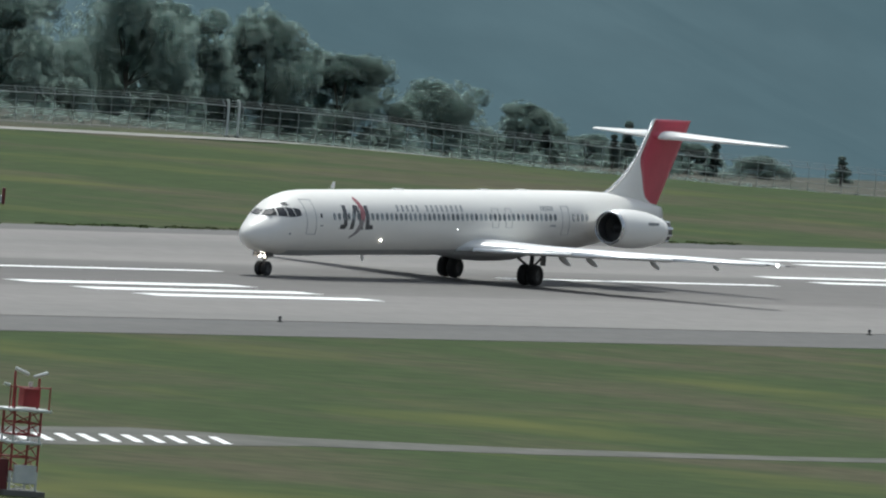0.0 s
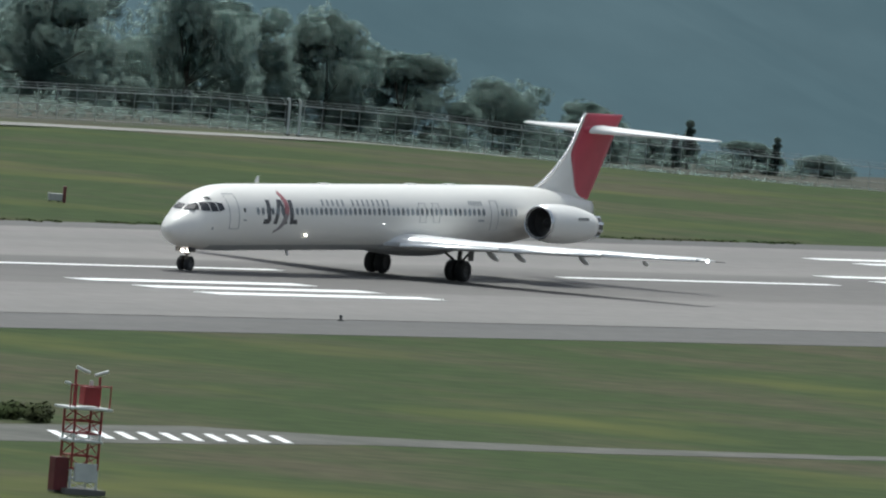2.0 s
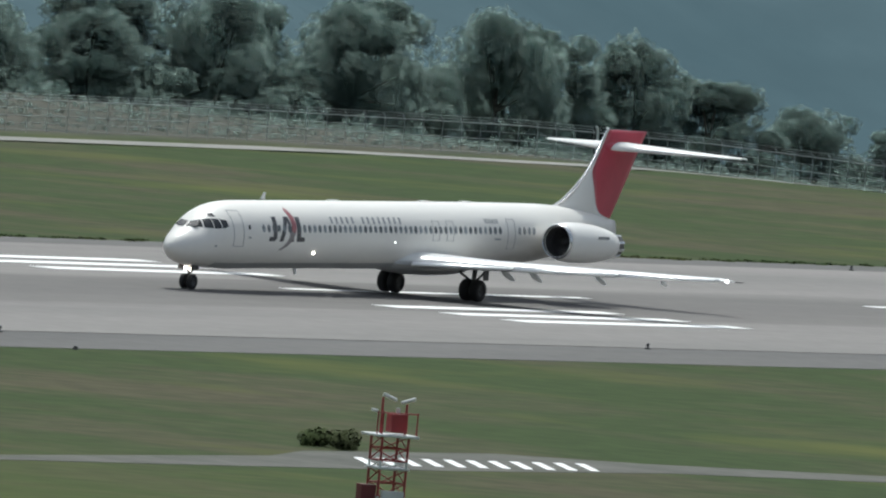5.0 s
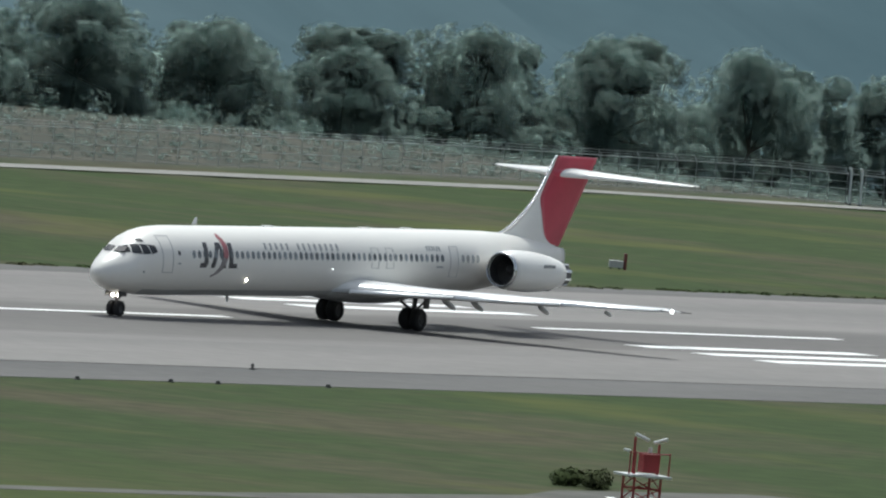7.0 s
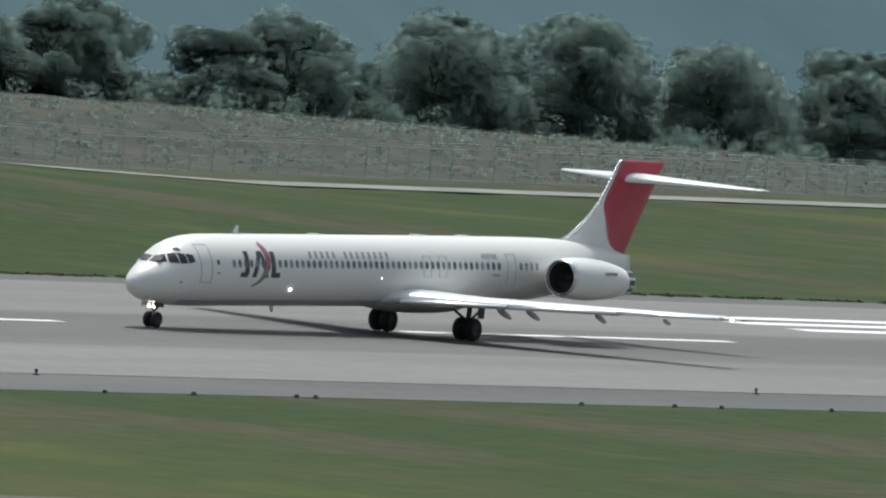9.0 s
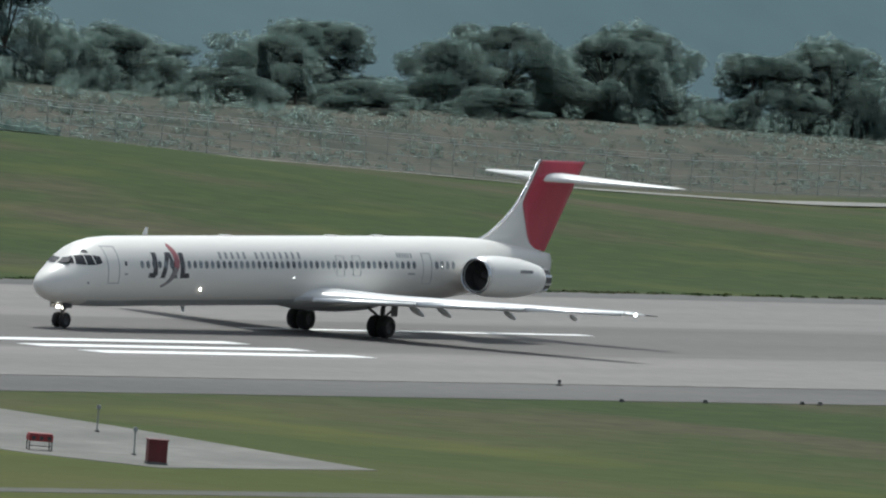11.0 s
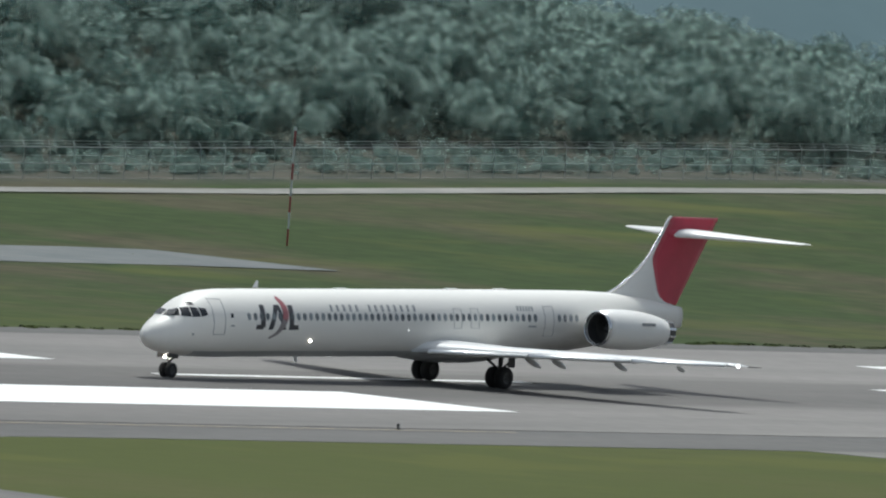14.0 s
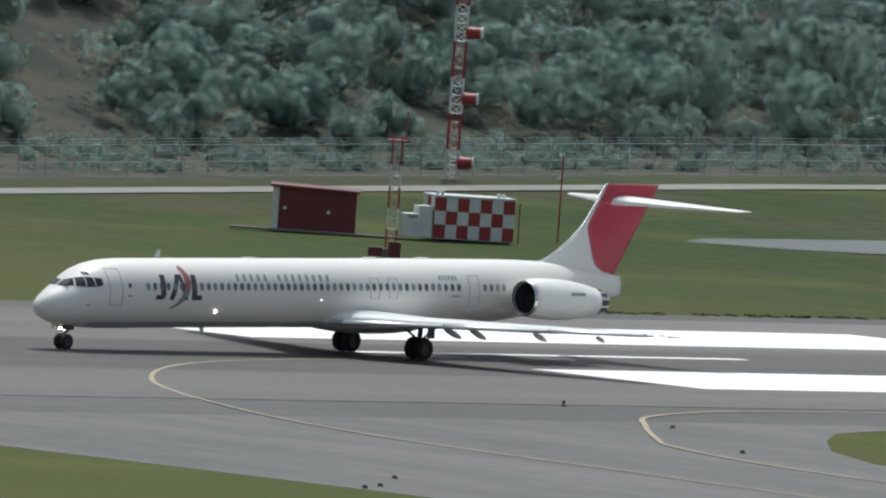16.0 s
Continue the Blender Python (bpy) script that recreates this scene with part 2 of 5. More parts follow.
HULL_WHITE = grimy(material("white hull paint with aft soot", (0.83, 0.81, 0.76), 0.36, colour2=(0.77, 0.755, 0.715), scale=0.5, stretch=(0.25, 1, 2), object_space=True, spec=0.5, contrast=(0.3, 0.8)))
WING_METAL = material("grey-white wing paint", (0.80, 0.80, 0.79), 0.25, colour2=(0.72, 0.73, 0.73), scale=0.6, stretch=(1, 0.2, 1), object_space=True)
SLAT = material("polished slat skin", (0.90, 0.90, 0.88), 0.40, 0.6, colour2=(0.78, 0.79, 0.79), scale=0.8, object_space=True)
BELLY = material("pale grey belly and fairings", (0.50, 0.51, 0.51), 0.4, colour2=(0.42, 0.43, 0.43), scale=0.7, stretch=(0.3, 1, 1), object_space=True)
BARE = material("polished metal", (0.72, 0.73, 0.74), 0.22, 1.0, colour2=(0.6, 0.61, 0.62), scale=2, object_space=True)
STEEL = material("grey strut metal", (0.09, 0.09, 0.09), 0.5, 0.4, colour2=(0.06, 0.06, 0.06), scale=4, object_space=True)
TYRE = material("black tyre rubber", (0.018, 0.018, 0.019), 0.8, colour2=(0.03, 0.03, 0.03), scale=5, object_space=True)
RED_TAIL = material("red tail paint", (0.50, 0.045, 0.085), 0.4, colour2=(0.43, 0.038, 0.07), scale=0.8, object_space=True)
DARK = material("dark engine inside", (0.035, 0.036, 0.038), 0.5, colour2=(0.06, 0.06, 0.062), scale=3, object_space=True)
PANE = material("dark cabin glass", (0.15, 0.17, 0.18), 0.12, colour2=(0.21, 0.23, 0.24), scale=2, object_space=True, random_tint=0.5)
PANE_DARK = material("cockpit glass", (0.02, 0.022, 0.026), 0.06, colour2=(0.03, 0.033, 0.038), scale=2, object_space=True)
SEAM = material("grey door seam", (0.44, 0.44, 0.43), 0.5, colour2=(0.52, 0.52, 0.51), scale=3, object_space=True)
INK = material("dark charcoal livery paint", (0.035, 0.035, 0.04), 0.4, colour2=(0.05, 0.05, 0.055), scale=3, object_space=True)
LETTER = material("grey livery paint", (0.27, 0.285, 0.29), 0.4, colour2=(0.32, 0.33, 0.34), scale=3, object_space=True)
ARC_RED = material("dull red livery paint", (0.40, 0.13, 0.14), 0.4, colour2=(0.34, 0.11, 0.12), scale=3, object_space=True)
ARC_GREY = material("dull grey livery paint", (0.26, 0.23, 0.23), 0.4, colour2=(0.22, 0.20, 0.20), scale=3, object_space=True)
LAMP_ON = material("lit aircraft lamp", (0.9, 0.85, 0.75), 0.3, emit=((1.0, 0.86, 0.72), 14.0))
BEACON = material("lit white lamp", (0.9, 0.9, 0.9), 0.3, emit=((1.0, 0.98, 0.95), 4.0))
RED = material("red obstacle paint", (0.33, 0.035, 0.04), 0.5, colour2=(0.25, 0.03, 0.035), scale=2)
RED_DARK = material("dark red sheet metal", (0.17, 0.028, 0.032), 0.55, colour2=(0.12, 0.022, 0.026), scale=1.5)
WHITE = material("white obstacle paint", (0.70, 0.71, 0.70), 0.5, colour2=(0.58, 0.6, 0.6), scale=2)
GALV = material("galvanised steel", (0.33, 0.34, 0.34), 0.5, 0.2, colour2=(0.26, 0.27, 0.27), scale=4)
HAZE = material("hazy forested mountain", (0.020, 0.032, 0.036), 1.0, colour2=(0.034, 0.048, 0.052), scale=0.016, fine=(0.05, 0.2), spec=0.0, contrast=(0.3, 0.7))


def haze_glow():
    """Air haze painted as the mountain's own emission, paler towards the west."""
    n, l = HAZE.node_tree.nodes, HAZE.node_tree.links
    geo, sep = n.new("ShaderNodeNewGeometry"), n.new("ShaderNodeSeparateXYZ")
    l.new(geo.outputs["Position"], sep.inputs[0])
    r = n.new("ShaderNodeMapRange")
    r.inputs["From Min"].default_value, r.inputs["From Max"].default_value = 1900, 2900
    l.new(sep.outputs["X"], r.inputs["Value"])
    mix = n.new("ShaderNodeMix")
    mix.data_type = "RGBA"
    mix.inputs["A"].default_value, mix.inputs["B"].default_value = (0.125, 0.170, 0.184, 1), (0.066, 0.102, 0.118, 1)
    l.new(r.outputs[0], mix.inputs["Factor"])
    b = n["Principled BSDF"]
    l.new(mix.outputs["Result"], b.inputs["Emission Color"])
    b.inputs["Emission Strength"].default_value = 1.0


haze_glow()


# ---- mesh helpers ----
def link(name, verts, faces, mat, parent=None, label="", smooth=False):
    me = bpy.data.meshes.new(name)
    me.from_pydata([tuple(v) for v in verts], [], faces)
    me.materials.append(mat)
    if smooth:
        me.polygons.foreach_set("use_smooth", [True] * len(me.polygons))
    me.update()
    ob = new(name, me)
    ob.parent = parent
    if label:
        tagged(ob, label)
    return ob


def part(name, bm, mat, parent, label="", smooth=False):
    bmesh.ops.recalc_face_normals(bm, faces=bm.faces)
    me = bpy.data.meshes.new(name)
    bm.to_mesh(me)
    bm.free()
    me.materials.append(mat)
    if smooth:
        me.polygons.foreach_set("use_smooth", [True] * len(me.polygons))
    ob = new(name, me)
    ob.parent = parent
    if label:
        tagged(ob, label)
    return ob


def share(name, mesh, parent, m, label=""):
    ob = new(name, mesh)
    ob.parent = parent
    ob.matrix_basis = m
    if label:
        tagged(ob, label)
    return ob


def thing(name, m, label, category, group="", kind=""):
    ob = new(name)
    ob.matrix_basis = m
    ob.empty_display_size = 0.2
    return tagged(ob, label, category, group, kind)


def add_box(bm, lo, hi, bevel=0.0):
    r = bmesh.ops.create_cube(bm, size=1.0)
    c = [(a + b) / 2 for a, b in zip(lo, hi)]
    s = [b - a for a, b in zip(lo, hi)]
    bmesh.ops.transform(bm, matrix=Matrix.Translation(c) @ Matrix.Diagonal((*s, 1)), verts=r["verts"])
    if bevel:
        edges = list({e for v in r["verts"] for e in v.link_edges})
        bmesh.ops.bevel(bm, geom=edges, offset=bevel, segments=2, affect="EDGES", profile=0.5)


def add_rod(bm, a, b, r, r2=None, seg=8):
    a, b = Vector(a), Vector(b)
    d = b - a
    m = Matrix.Translation((a + b) / 2) @ d.to_track_quat("Z", "Y").to_matrix().to_4x4()
    bmesh.ops.create_cone(bm, cap_ends=True, segments=seg, radius1=r, radius2=r if r2 is None else r2, depth=d.length, matrix=m)


def box(name, lo, hi, mat, parent, label="", bevel=0.02):
    bm = bmesh.new()
    add_box(bm, lo, hi, bevel)
    return part(name, bm, mat, parent, label)


def rod(name, a, b, r, mat, parent, label="", r2=None, seg=10):
    bm = bmesh.new()
    add_rod(bm, a, b, r, r2, seg)
    return part(name, bm, mat, parent, label, smooth=False)


def sheet(name, outline, z, mat, label, category, parent=None, kind="structure", thick=0.05):
    """A thin paved slab with the given outline."""
    bm = bmesh.new()
    top = [bm.verts.new((x, y, z)) for x, y in outline]
    low = [bm.verts.new((x, y, z - thick)) for x, y in outline]
    bm.faces.new(top)
    n = len(top)
    for i in range(n):
        bm.faces.new((top[i], low[i], low[(i + 1) % n], top[(i + 1) % n]))
    ob = part(name, bm, mat, parent)
    return ob if parent else tagged(ob, label, category, kind=kind)


def spline(points, n=8):
    """A smooth line through points (Catmull-Rom)."""
    p = [Vector(q) for q in points]
    p = [p[0] * 2 - p[1]] + p + [p[-1] * 2 - p[-2]]
    out = []
    for i in range(1, len(p) - 2):
        for k in range(n):
            t = k / n
            out.append(0.5 * (2 * p[i] + (p[i + 1] - p[i - 1]) * t + (2 * p[i - 1] - 5 * p[i] + 4 * p[i + 1] - p[i + 2]) * t * t + (3 * p[i] - p[i - 1] - 3 * p[i + 1] + p[i + 2]) * t ** 3))
    return out + [p[-2]]


def ribbon(line, width, z):
    verts, faces = [], []
    for i, q in enumerate(line):
        d = (line[min(i + 1, len(line) - 1)] - line[max(i - 1, 0)]).normalized()
        s = Vector((-d.y, d.x)) * width / 2
        verts += [(q.x + s.x, q.y + s.y, z), (q.x - s.x, q.y - s.y, z)]
    faces = [(2 * i, 2 * i + 1, 2 * i + 3, 2 * i + 2) for i in range(len(line) - 1)]
    return verts, faces


# ---- the lie of the land ----
PROFILE_X = [300, 640, 705, 740, 777, 820, 857, 890, 910, 931, 949, 992, 1015, 1110, 1150, 1175, 1195, 1250, 1350, 2500]
PROFILE_Z = [-2.0, -1.0, -0.2, 0.65, 1.5, 2.2, 3.1, 3.7, 3.4, 2.5, 1.5, 0.0, -0.5, -0.3, -0.6, -1.3, -2.2, -4.0, -6.0, -9.0]


def smooth(a, b, x):
    t = np.clip((x - a) / (b - a), 0, 1)
    return t * t * (3 - 2 * t)


def height(x, y):
    """Flat round the runway, a bank towards the perimeter road, a wooded hill behind it."""
    rim = np.interp(x, PROFILE_X, PROFILE_Z)
    z = rim * smooth(48, 136, y)
    bank = np.interp(x, [960, 1000, 1060, 1110, 1150, 1200], [1.5, 2.9, 2.2, 1.2, 0.6, 0.0])
    z = z + bank * smooth(150, 178, y)
    hill = np.interp(x, [300, 700, 800, 860, 915, 960, 1010, 1100], [0.34, 0.34, 0.27, 0.17, 0.09, 0.05, 0.0, 0.0])
    z = z + hill * np.clip(y - 162, 0, 90) * smooth(155, 190, y)
    brow = np.interp(x, [860, 930, 1010], [275, 240, 214])
    return z - 0.42 * np.clip(y - brow, 0, 300)


def build_ground():
    xs = np.concatenate([[-6000, -3000, -1500, -600, 0, 300], np.arange(400, 1500, 6.0), [1600, 1900, 2500, 3500, 6000]])
    ys = np.concatenate([[-6000, -3000, -1200, -600, -300], np.arange(-200, 44, 20.0), np.arange(44, 300, 4.0), [320, 400, 600, 900, 1500, 3000, 6000]])
    X, Y = np.meshgrid(xs, ys)
    Z = height(X, Y)
    rng = np.random.default_rng(3)
    Z = Z + np.where(Y > 60, rng.normal(0, 0.02, Z.shape), 0)
    verts = np.stack([X, Y, Z], -1).reshape(-1, 3)
    w = len(xs)
    faces = [(j * w + i, j * w + i + 1, (j + 1) * w + i + 1, (j + 1) * w + i) for j in range(len(ys) - 1) for i in range(w - 1)]
    ob = link("ground", verts.tolist(), faces, GRASS, smooth=True)
    return tagged(ob, "mown green and straw-brown airfield grass", "grass", kind="structure")


build_ground()


# ---- paved surfaces ----
def strip(name, x0, x1, y0, y1, z, mat, label, category, parent=None):
    return sheet(name, [(x0, y0), (x1, y0), (x1, y1), (x0, y1)], z, mat, label, category, parent)


shoulder = strip("runway_shoulder", -400, 2200, -42.5, 37.5, 0.02, SHOULDER, "dark grey asphalt runway shoulder", "shoulder")
runway = strip("runway", -400, 2200, -32.5, 32.5, 0.045, ASPHALT, "pale grey grooved asphalt runway", "runway")


def paint(x0, x1, y0, y1, mat=PAINT_WHITE, name="marking", slant=0.0):
    ob = sheet(name, [(x0, y0), (x1, y0), (x1 + slant, y1), (x0 + slant, y1)], 0.062, mat, "", "", runway, thick=0.008)
    return ob


for k in range(-4, 24):
    paint(953.3 - 59.7 * k, 983.3 - 59.7 * k, 2.2, 3.1)
for x in (886.2, 736.4):
    for side in (-1, 1):
        for y in (9.8, 13.9, 17.7):
            a, b = sorted((2.4 + side * y, 2.4 + side * (y + 1.7)))
            paint(x, x + 22.5, a, b)
for x, y in ((1017.5, 23.4), (1017.5, 20.0), (993.5, 8.6), (993.5, 5.0)):
    paint(x, x + 22.5, y, y + 1.4)
for side in (-1, 1):
    a, b = sorted((2.2 + side * 9.9, 2.2 + side * 21.9))
    paint(597.3, 657.5, a, b)

TAXI = [(500, -400), (500, -64), (494, -52), (476, -42.4), (606, -42.4), (592, -42.8), (582.8, -45.4), (575, -48.6), (569, -53.4), (562, -60), (556.4, -67.7), (553.6, -76), (552.6, -87), (552, -100), (552, -400)]
tagged(sheet("taxiway", TAXI, 0.016, TAXI_GREY, "grey asphalt taxiway joining the runway", "taxiway"), kind="structure")
taxi_marks = thing("taxiway_marking", Matrix.Identity(4), "faded yellow taxiway guide lines painted on asphalt", "marking", kind="structure")
v, f = ribbon(spline([(598, -1.5), (574.3, -6.8), (556.3, -19.9), (543.6, -37), (535.5, -54), (531.3, -74.3), (528.5, -100), (527, -200)]), 0.26, 0.066)
link("guide_line", v, f, PAINT_YELLOW, taxi_marks)
v, f = ribbon(spline([(640, -34.2), (604, -34.2), (584.3, -34.8), (572, -39.2), (564.5, -45.5), (556, -54), (551.2, -59.8), (546, -72.1), (543.6, -90), (542.5, -140)]), 0.30, 0.066)
link("edge_line", v, f, PAINT_YELLOW, taxi_marks)

PAPI_PATH = [(653, -42.4), (656, -50), (655, -58), (652, -68), (649, -79), (649, -86), (665, -86), (669.5, -77), (676.5, -62.8), (681.5, -50), (682, -42.4)]
tagged(sheet("concrete_path", PAPI_PATH, 0.018, CONCRETE, "pale weathered concrete service apron beside runway", "pavement"), kind="structure")
SERVICE = [(520, -99.1), (560, -97.6), (608, -96.6), (650, -98.6), (702.7, -103.2), (730.7, -100.8), (737.7, -98.0), (753.7, -97.8), (759.7, -101.6), (773.7, -106.0), (792.7, -108.8), (862.7, -112.6), (1002.7, -117.6), (1002.7, -120.6), (862.7, -115.6), (791.7, -111.2), (768.7, -109.2), (754.7, -106.4), (734.7, -107.0), (714.7, -106.0), (650, -101.2), (608, -98.6), (560, -99.6), (520, -101.1)]
service = tagged(sheet("service_road", SERVICE, 0.015, SERVICE_MIX, "narrow grey concrete service road across the grass", "road"), kind="structure")
for i in range(11):
    x, y = 734.9 + 1.63 * i, -102.9 - 0.12 * i
    q = [(x + 2.05, y + 1.9), (x + 2.55, y + 1.75), (x - 2.05, y - 1.9), (x - 2.55, y - 1.75)]
    sheet("hatch_bar", q, 0.03, PAINT_WHITE, "", "", service, thick=0.01)


def paved_pad():
    """A long paved strip that follows the slope of the grass."""
    verts, faces = [], []
    xs = np.linspace(729, 768.2, 36)
    for x in xs:
        lo = np.interp(x, [729, 732, 738, 745, 756, 768.2], [100.0, 95.5, 91.7, 90.0, 89.2, 86.8])
        hi = np.interp(x, [729, 733, 740, 750, 760, 765, 768.2], [101.0, 103.0, 102.5, 101.5, 100.2, 98.8, 87.2])
        for k in range(7):
            y = lo + (hi - lo) * k / 6
            verts.append((x, y, float(height(x, y)) + 0.035))
    for i in range(len(xs) - 1):
        for k in range(6):
            a = i * 7 + k
            faces.append((a, a + 7, a + 8, a + 1))
    return tagged(link("paved_pad", verts, faces, PAVE_BLUE, smooth=True), "grey-blue paved pad in the grass", "pavement", kind="structure")


paved_pad()


def perimeter_road():
    line = [Vector((x, 138.5)) for x in np.arange(300, 1700, 4.0)]
    verts, faces = [], []
    for q in line:
        for dy in (-2.0, 2.0):
            verts.append((q.x, q.y + dy, float(height(q.x, q.y + dy)) + 0.07))
    faces = [(2 * i, 2 * i + 1, 2 * i + 3, 2 * i + 2) for i in range(len(line) - 1)]
    return tagged(link("perimeter_road", verts, faces, ROAD_PALE, smooth=True), "pale concrete perimeter road along the fence", "road", kind="structure")


perimeter_road()


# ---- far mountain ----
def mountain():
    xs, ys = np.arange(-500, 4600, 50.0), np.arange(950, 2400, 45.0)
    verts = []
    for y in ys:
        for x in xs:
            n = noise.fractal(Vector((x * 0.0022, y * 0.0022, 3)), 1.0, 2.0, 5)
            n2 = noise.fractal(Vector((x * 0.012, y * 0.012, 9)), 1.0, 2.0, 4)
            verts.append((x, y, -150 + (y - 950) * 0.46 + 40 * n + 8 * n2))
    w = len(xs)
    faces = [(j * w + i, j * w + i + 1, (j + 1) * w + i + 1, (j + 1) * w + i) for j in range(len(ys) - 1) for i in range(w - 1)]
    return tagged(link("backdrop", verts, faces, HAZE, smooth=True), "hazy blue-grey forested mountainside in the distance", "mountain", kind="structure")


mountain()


# ---- trees ----
def leaf_cloud(rng, clumps, per, size, squash=0.8):
    """Small leaf quads scattered over lumpy clumps: centres and radii in clumps."""
    vs = []
    for cx, cy, cz, r in clumps:
        d = rng.normal(size=(per, 3))
        d /= np.linalg.norm(d, axis=1)[:, None]
        rad = r * (0.62 + 0.42 * rng.random(per) ** 0.7)
        c = np.array([cx, cy, cz]) + d * rad[:, None] * np.array([1, 1, squash])
        nrm = d + 0.30 * rng.normal(size=(per, 3))
        nrm /= np.linalg.norm(nrm, axis=1)[:, None]
        u = np.cross(nrm, rng.normal(size=(per, 3)))
        u /= np.linalg.norm(u, axis=1)[:, None]
        w = np.cross(nrm, u)
        s = size * (0.6 + 0.8 * rng.random(per))[:, None]
        quad = np.stack([c - u * s - w * s * 0.6, c + u * s - w * s * 0.6, c + u * s + w * s * 0.6, c - u * s + w * s * 0.6], 1)
        vs.append(quad)
    v = np.concatenate(vs).reshape(-1, 3)
    return v


def leaves(name, v, mat, parent=None):
    """One mesh of leaf quads, whose normals are bent skyward to even out the shading."""
    faces = np.arange(len(v)).reshape(-1, 4).tolist()
    ob = link(name, v.tolist(), faces, mat, parent, smooth=True)
    q = v.reshape(-1, 4, 3)
    nrm = np.cross(q[:, 1] - q[:, 0], q[:, 2] - q[:, 1])
    nrm /= np.linalg.norm(nrm, axis=1)[:, None]
    nrm = nrm * 0.5 + np.array([0, 0, 0.9])
    nrm /= np.linalg.norm(nrm, axis=1)[:, None]
    ob.data.normals_split_custom_set(np.repeat(nrm, 4, axis=0).tolist())
    return ob


def crown_clumps(rng, h, w, kind):
    out = []
    for i in range(54 if kind == "broad" else 22):
        a = rng.random() * 2 * math.pi
        t = rng.random()
        if kind == "broad":
            r = w * rng.uniform(0.085, 0.16)
            z = h * (0.03 + 0.87 * t)
            dome = math.sqrt(max(0.06, 1 - ((t - 0.2) / 0.84) ** 2))
            reach = (w * 0.5 - r * 0.7) * dome * rng.random() ** 0.4
        else:
            z = h * (0.12 + 0.84 * t)
            reach = w * 0.5 * (1 - t) * rng.random() ** 0.5
            r = w * (0.12 + 0.16 * (1 - t))
        out.append((math.cos(a) * reach, math.sin(a) * reach, z, r))
    for k in range(3 if kind == "broad" else 1):
        out.append((rng.normal() * w * 0.07 * k, rng.normal() * w * 0.07 * k, h - w * 0.10, w * 0.10))
    return out


def tree(seed, h, w, kind):
    rng = np.random.default_rng(seed)
    t = thing("tree", Matrix.Identity(4), "tall broad dark-green leafy tree behind the perimeter fence" if kind == "broad" else "slim dark conifer behind the perimeter fence", "tree", "trees behind the fence")
    bm = bmesh.new()
    add_rod(bm, (0, 0, -0.6), (0.1, 0, h * 0.45), 0.020 * h, 0.010 * h)
    clumps = crown_clumps(rng, h, w, kind)
    for c in clumps[:6]:
        add_rod(bm, (0.05, 0, h * 0.3), (c[0] * 0.8, c[1] * 0.8, c[2]), 0.010 * h, 0.004 * h, 6)
    part("trunk", bm, BARK, t)
    v = leaf_cloud(rng, clumps, 165 if kind == "broad" else 120, 0.22, 1.0)
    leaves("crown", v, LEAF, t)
    return t


PROTO = [tree(11, 8.0, 10.5, "broad"), tree(12, 8.0, 9.5, "broad"), tree(13, 8.0, 11.5, "broad"), tree(14, 8.0, 9.0, "broad"), tree(15, 8.0, 2.6, "conifer")]
USED = [False] * 5


def plant(kind, x, y, top, width, turn):
    """Stand tree number kind at x, y with its top at that height."""
    base = float(height(x, y))
    h = max(top - base, 1.2)
    p = PROTO[kind]
    native = (10.5, 9.5, 11.5, 9.0, 2.6)[kind]
    s = Matrix.Diagonal((width / native, width / native, h / 8.0, 1))
    m = pose(x, y, base, 0, 0, turn)
    t = p
    if USED[kind]:
        t = copy_thing(p, m)
    else:
        p.matrix_basis = m
        USED[kind] = True
    t.scale = (width / native, width / native, h / 8.0)
    return t


# tree line: x, y, top height, width
TREES = [
    (1102, 196, 7.6, 9), (1110, 200, 5.0, 7), (1117, 194, 7.4, 10), (1127, 200, 7.9, 11), (1137, 196, 8.0, 9), (1145, 202, 8.2, 10),
    (1154, 196, 6.8, 8), (1161, 200, 6.6, 8), (1169, 195, 5.6, 8), (1178, 200, 6.8, 10), (1187, 196, 7.2, 9), (1196, 200, 6.6, 10),
    (1205, 196, 6.8, 9), (1214, 200, 7.2, 10), (1224, 196, 6.6, 9), (1234, 199, 5.7, 9), (1243, 196, 5.4, 8), (1257, 198, 2.6, 9),
    (1267, 196, 0.9, 7), (1282, 197, -0.4, 6), (1295, 199, -2.6, 4), (1305, 197, -2.8, 5), (1315, 196, -3.6, 4), (1066, 198, 7.6, 9),
    (1056, 196, 6.6, 7), (1047, 200, 7.3, 9), (1036, 196, 6.4, 8), (1028, 200, 5.4, 8), (1020, 197, 6.6, 7), (1001.3, 192, 10.4, 7.4),
    (992.8, 190, 6.4, 4.2), (1075, 196, 7.2, 8), (1084, 200, 7.9, 9), (1093, 196, 6.4, 8), (1010, 194, 6.4, 6), (986.5, 191, 8.0, 5.6),
    (978, 194, 9.8, 6.5), (966, 192, 10.4, 9), (955, 190, 10.6, 9), (1018, 186, 4.6, 6), (1030, 184, 4.2, 6), (1046, 184, 4.0, 6),
]
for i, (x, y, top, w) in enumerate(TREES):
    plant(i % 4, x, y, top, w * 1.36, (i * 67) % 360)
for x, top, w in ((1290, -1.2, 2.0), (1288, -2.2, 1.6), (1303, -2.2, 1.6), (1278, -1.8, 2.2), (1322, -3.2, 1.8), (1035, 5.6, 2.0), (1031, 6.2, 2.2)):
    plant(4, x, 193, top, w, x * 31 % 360)


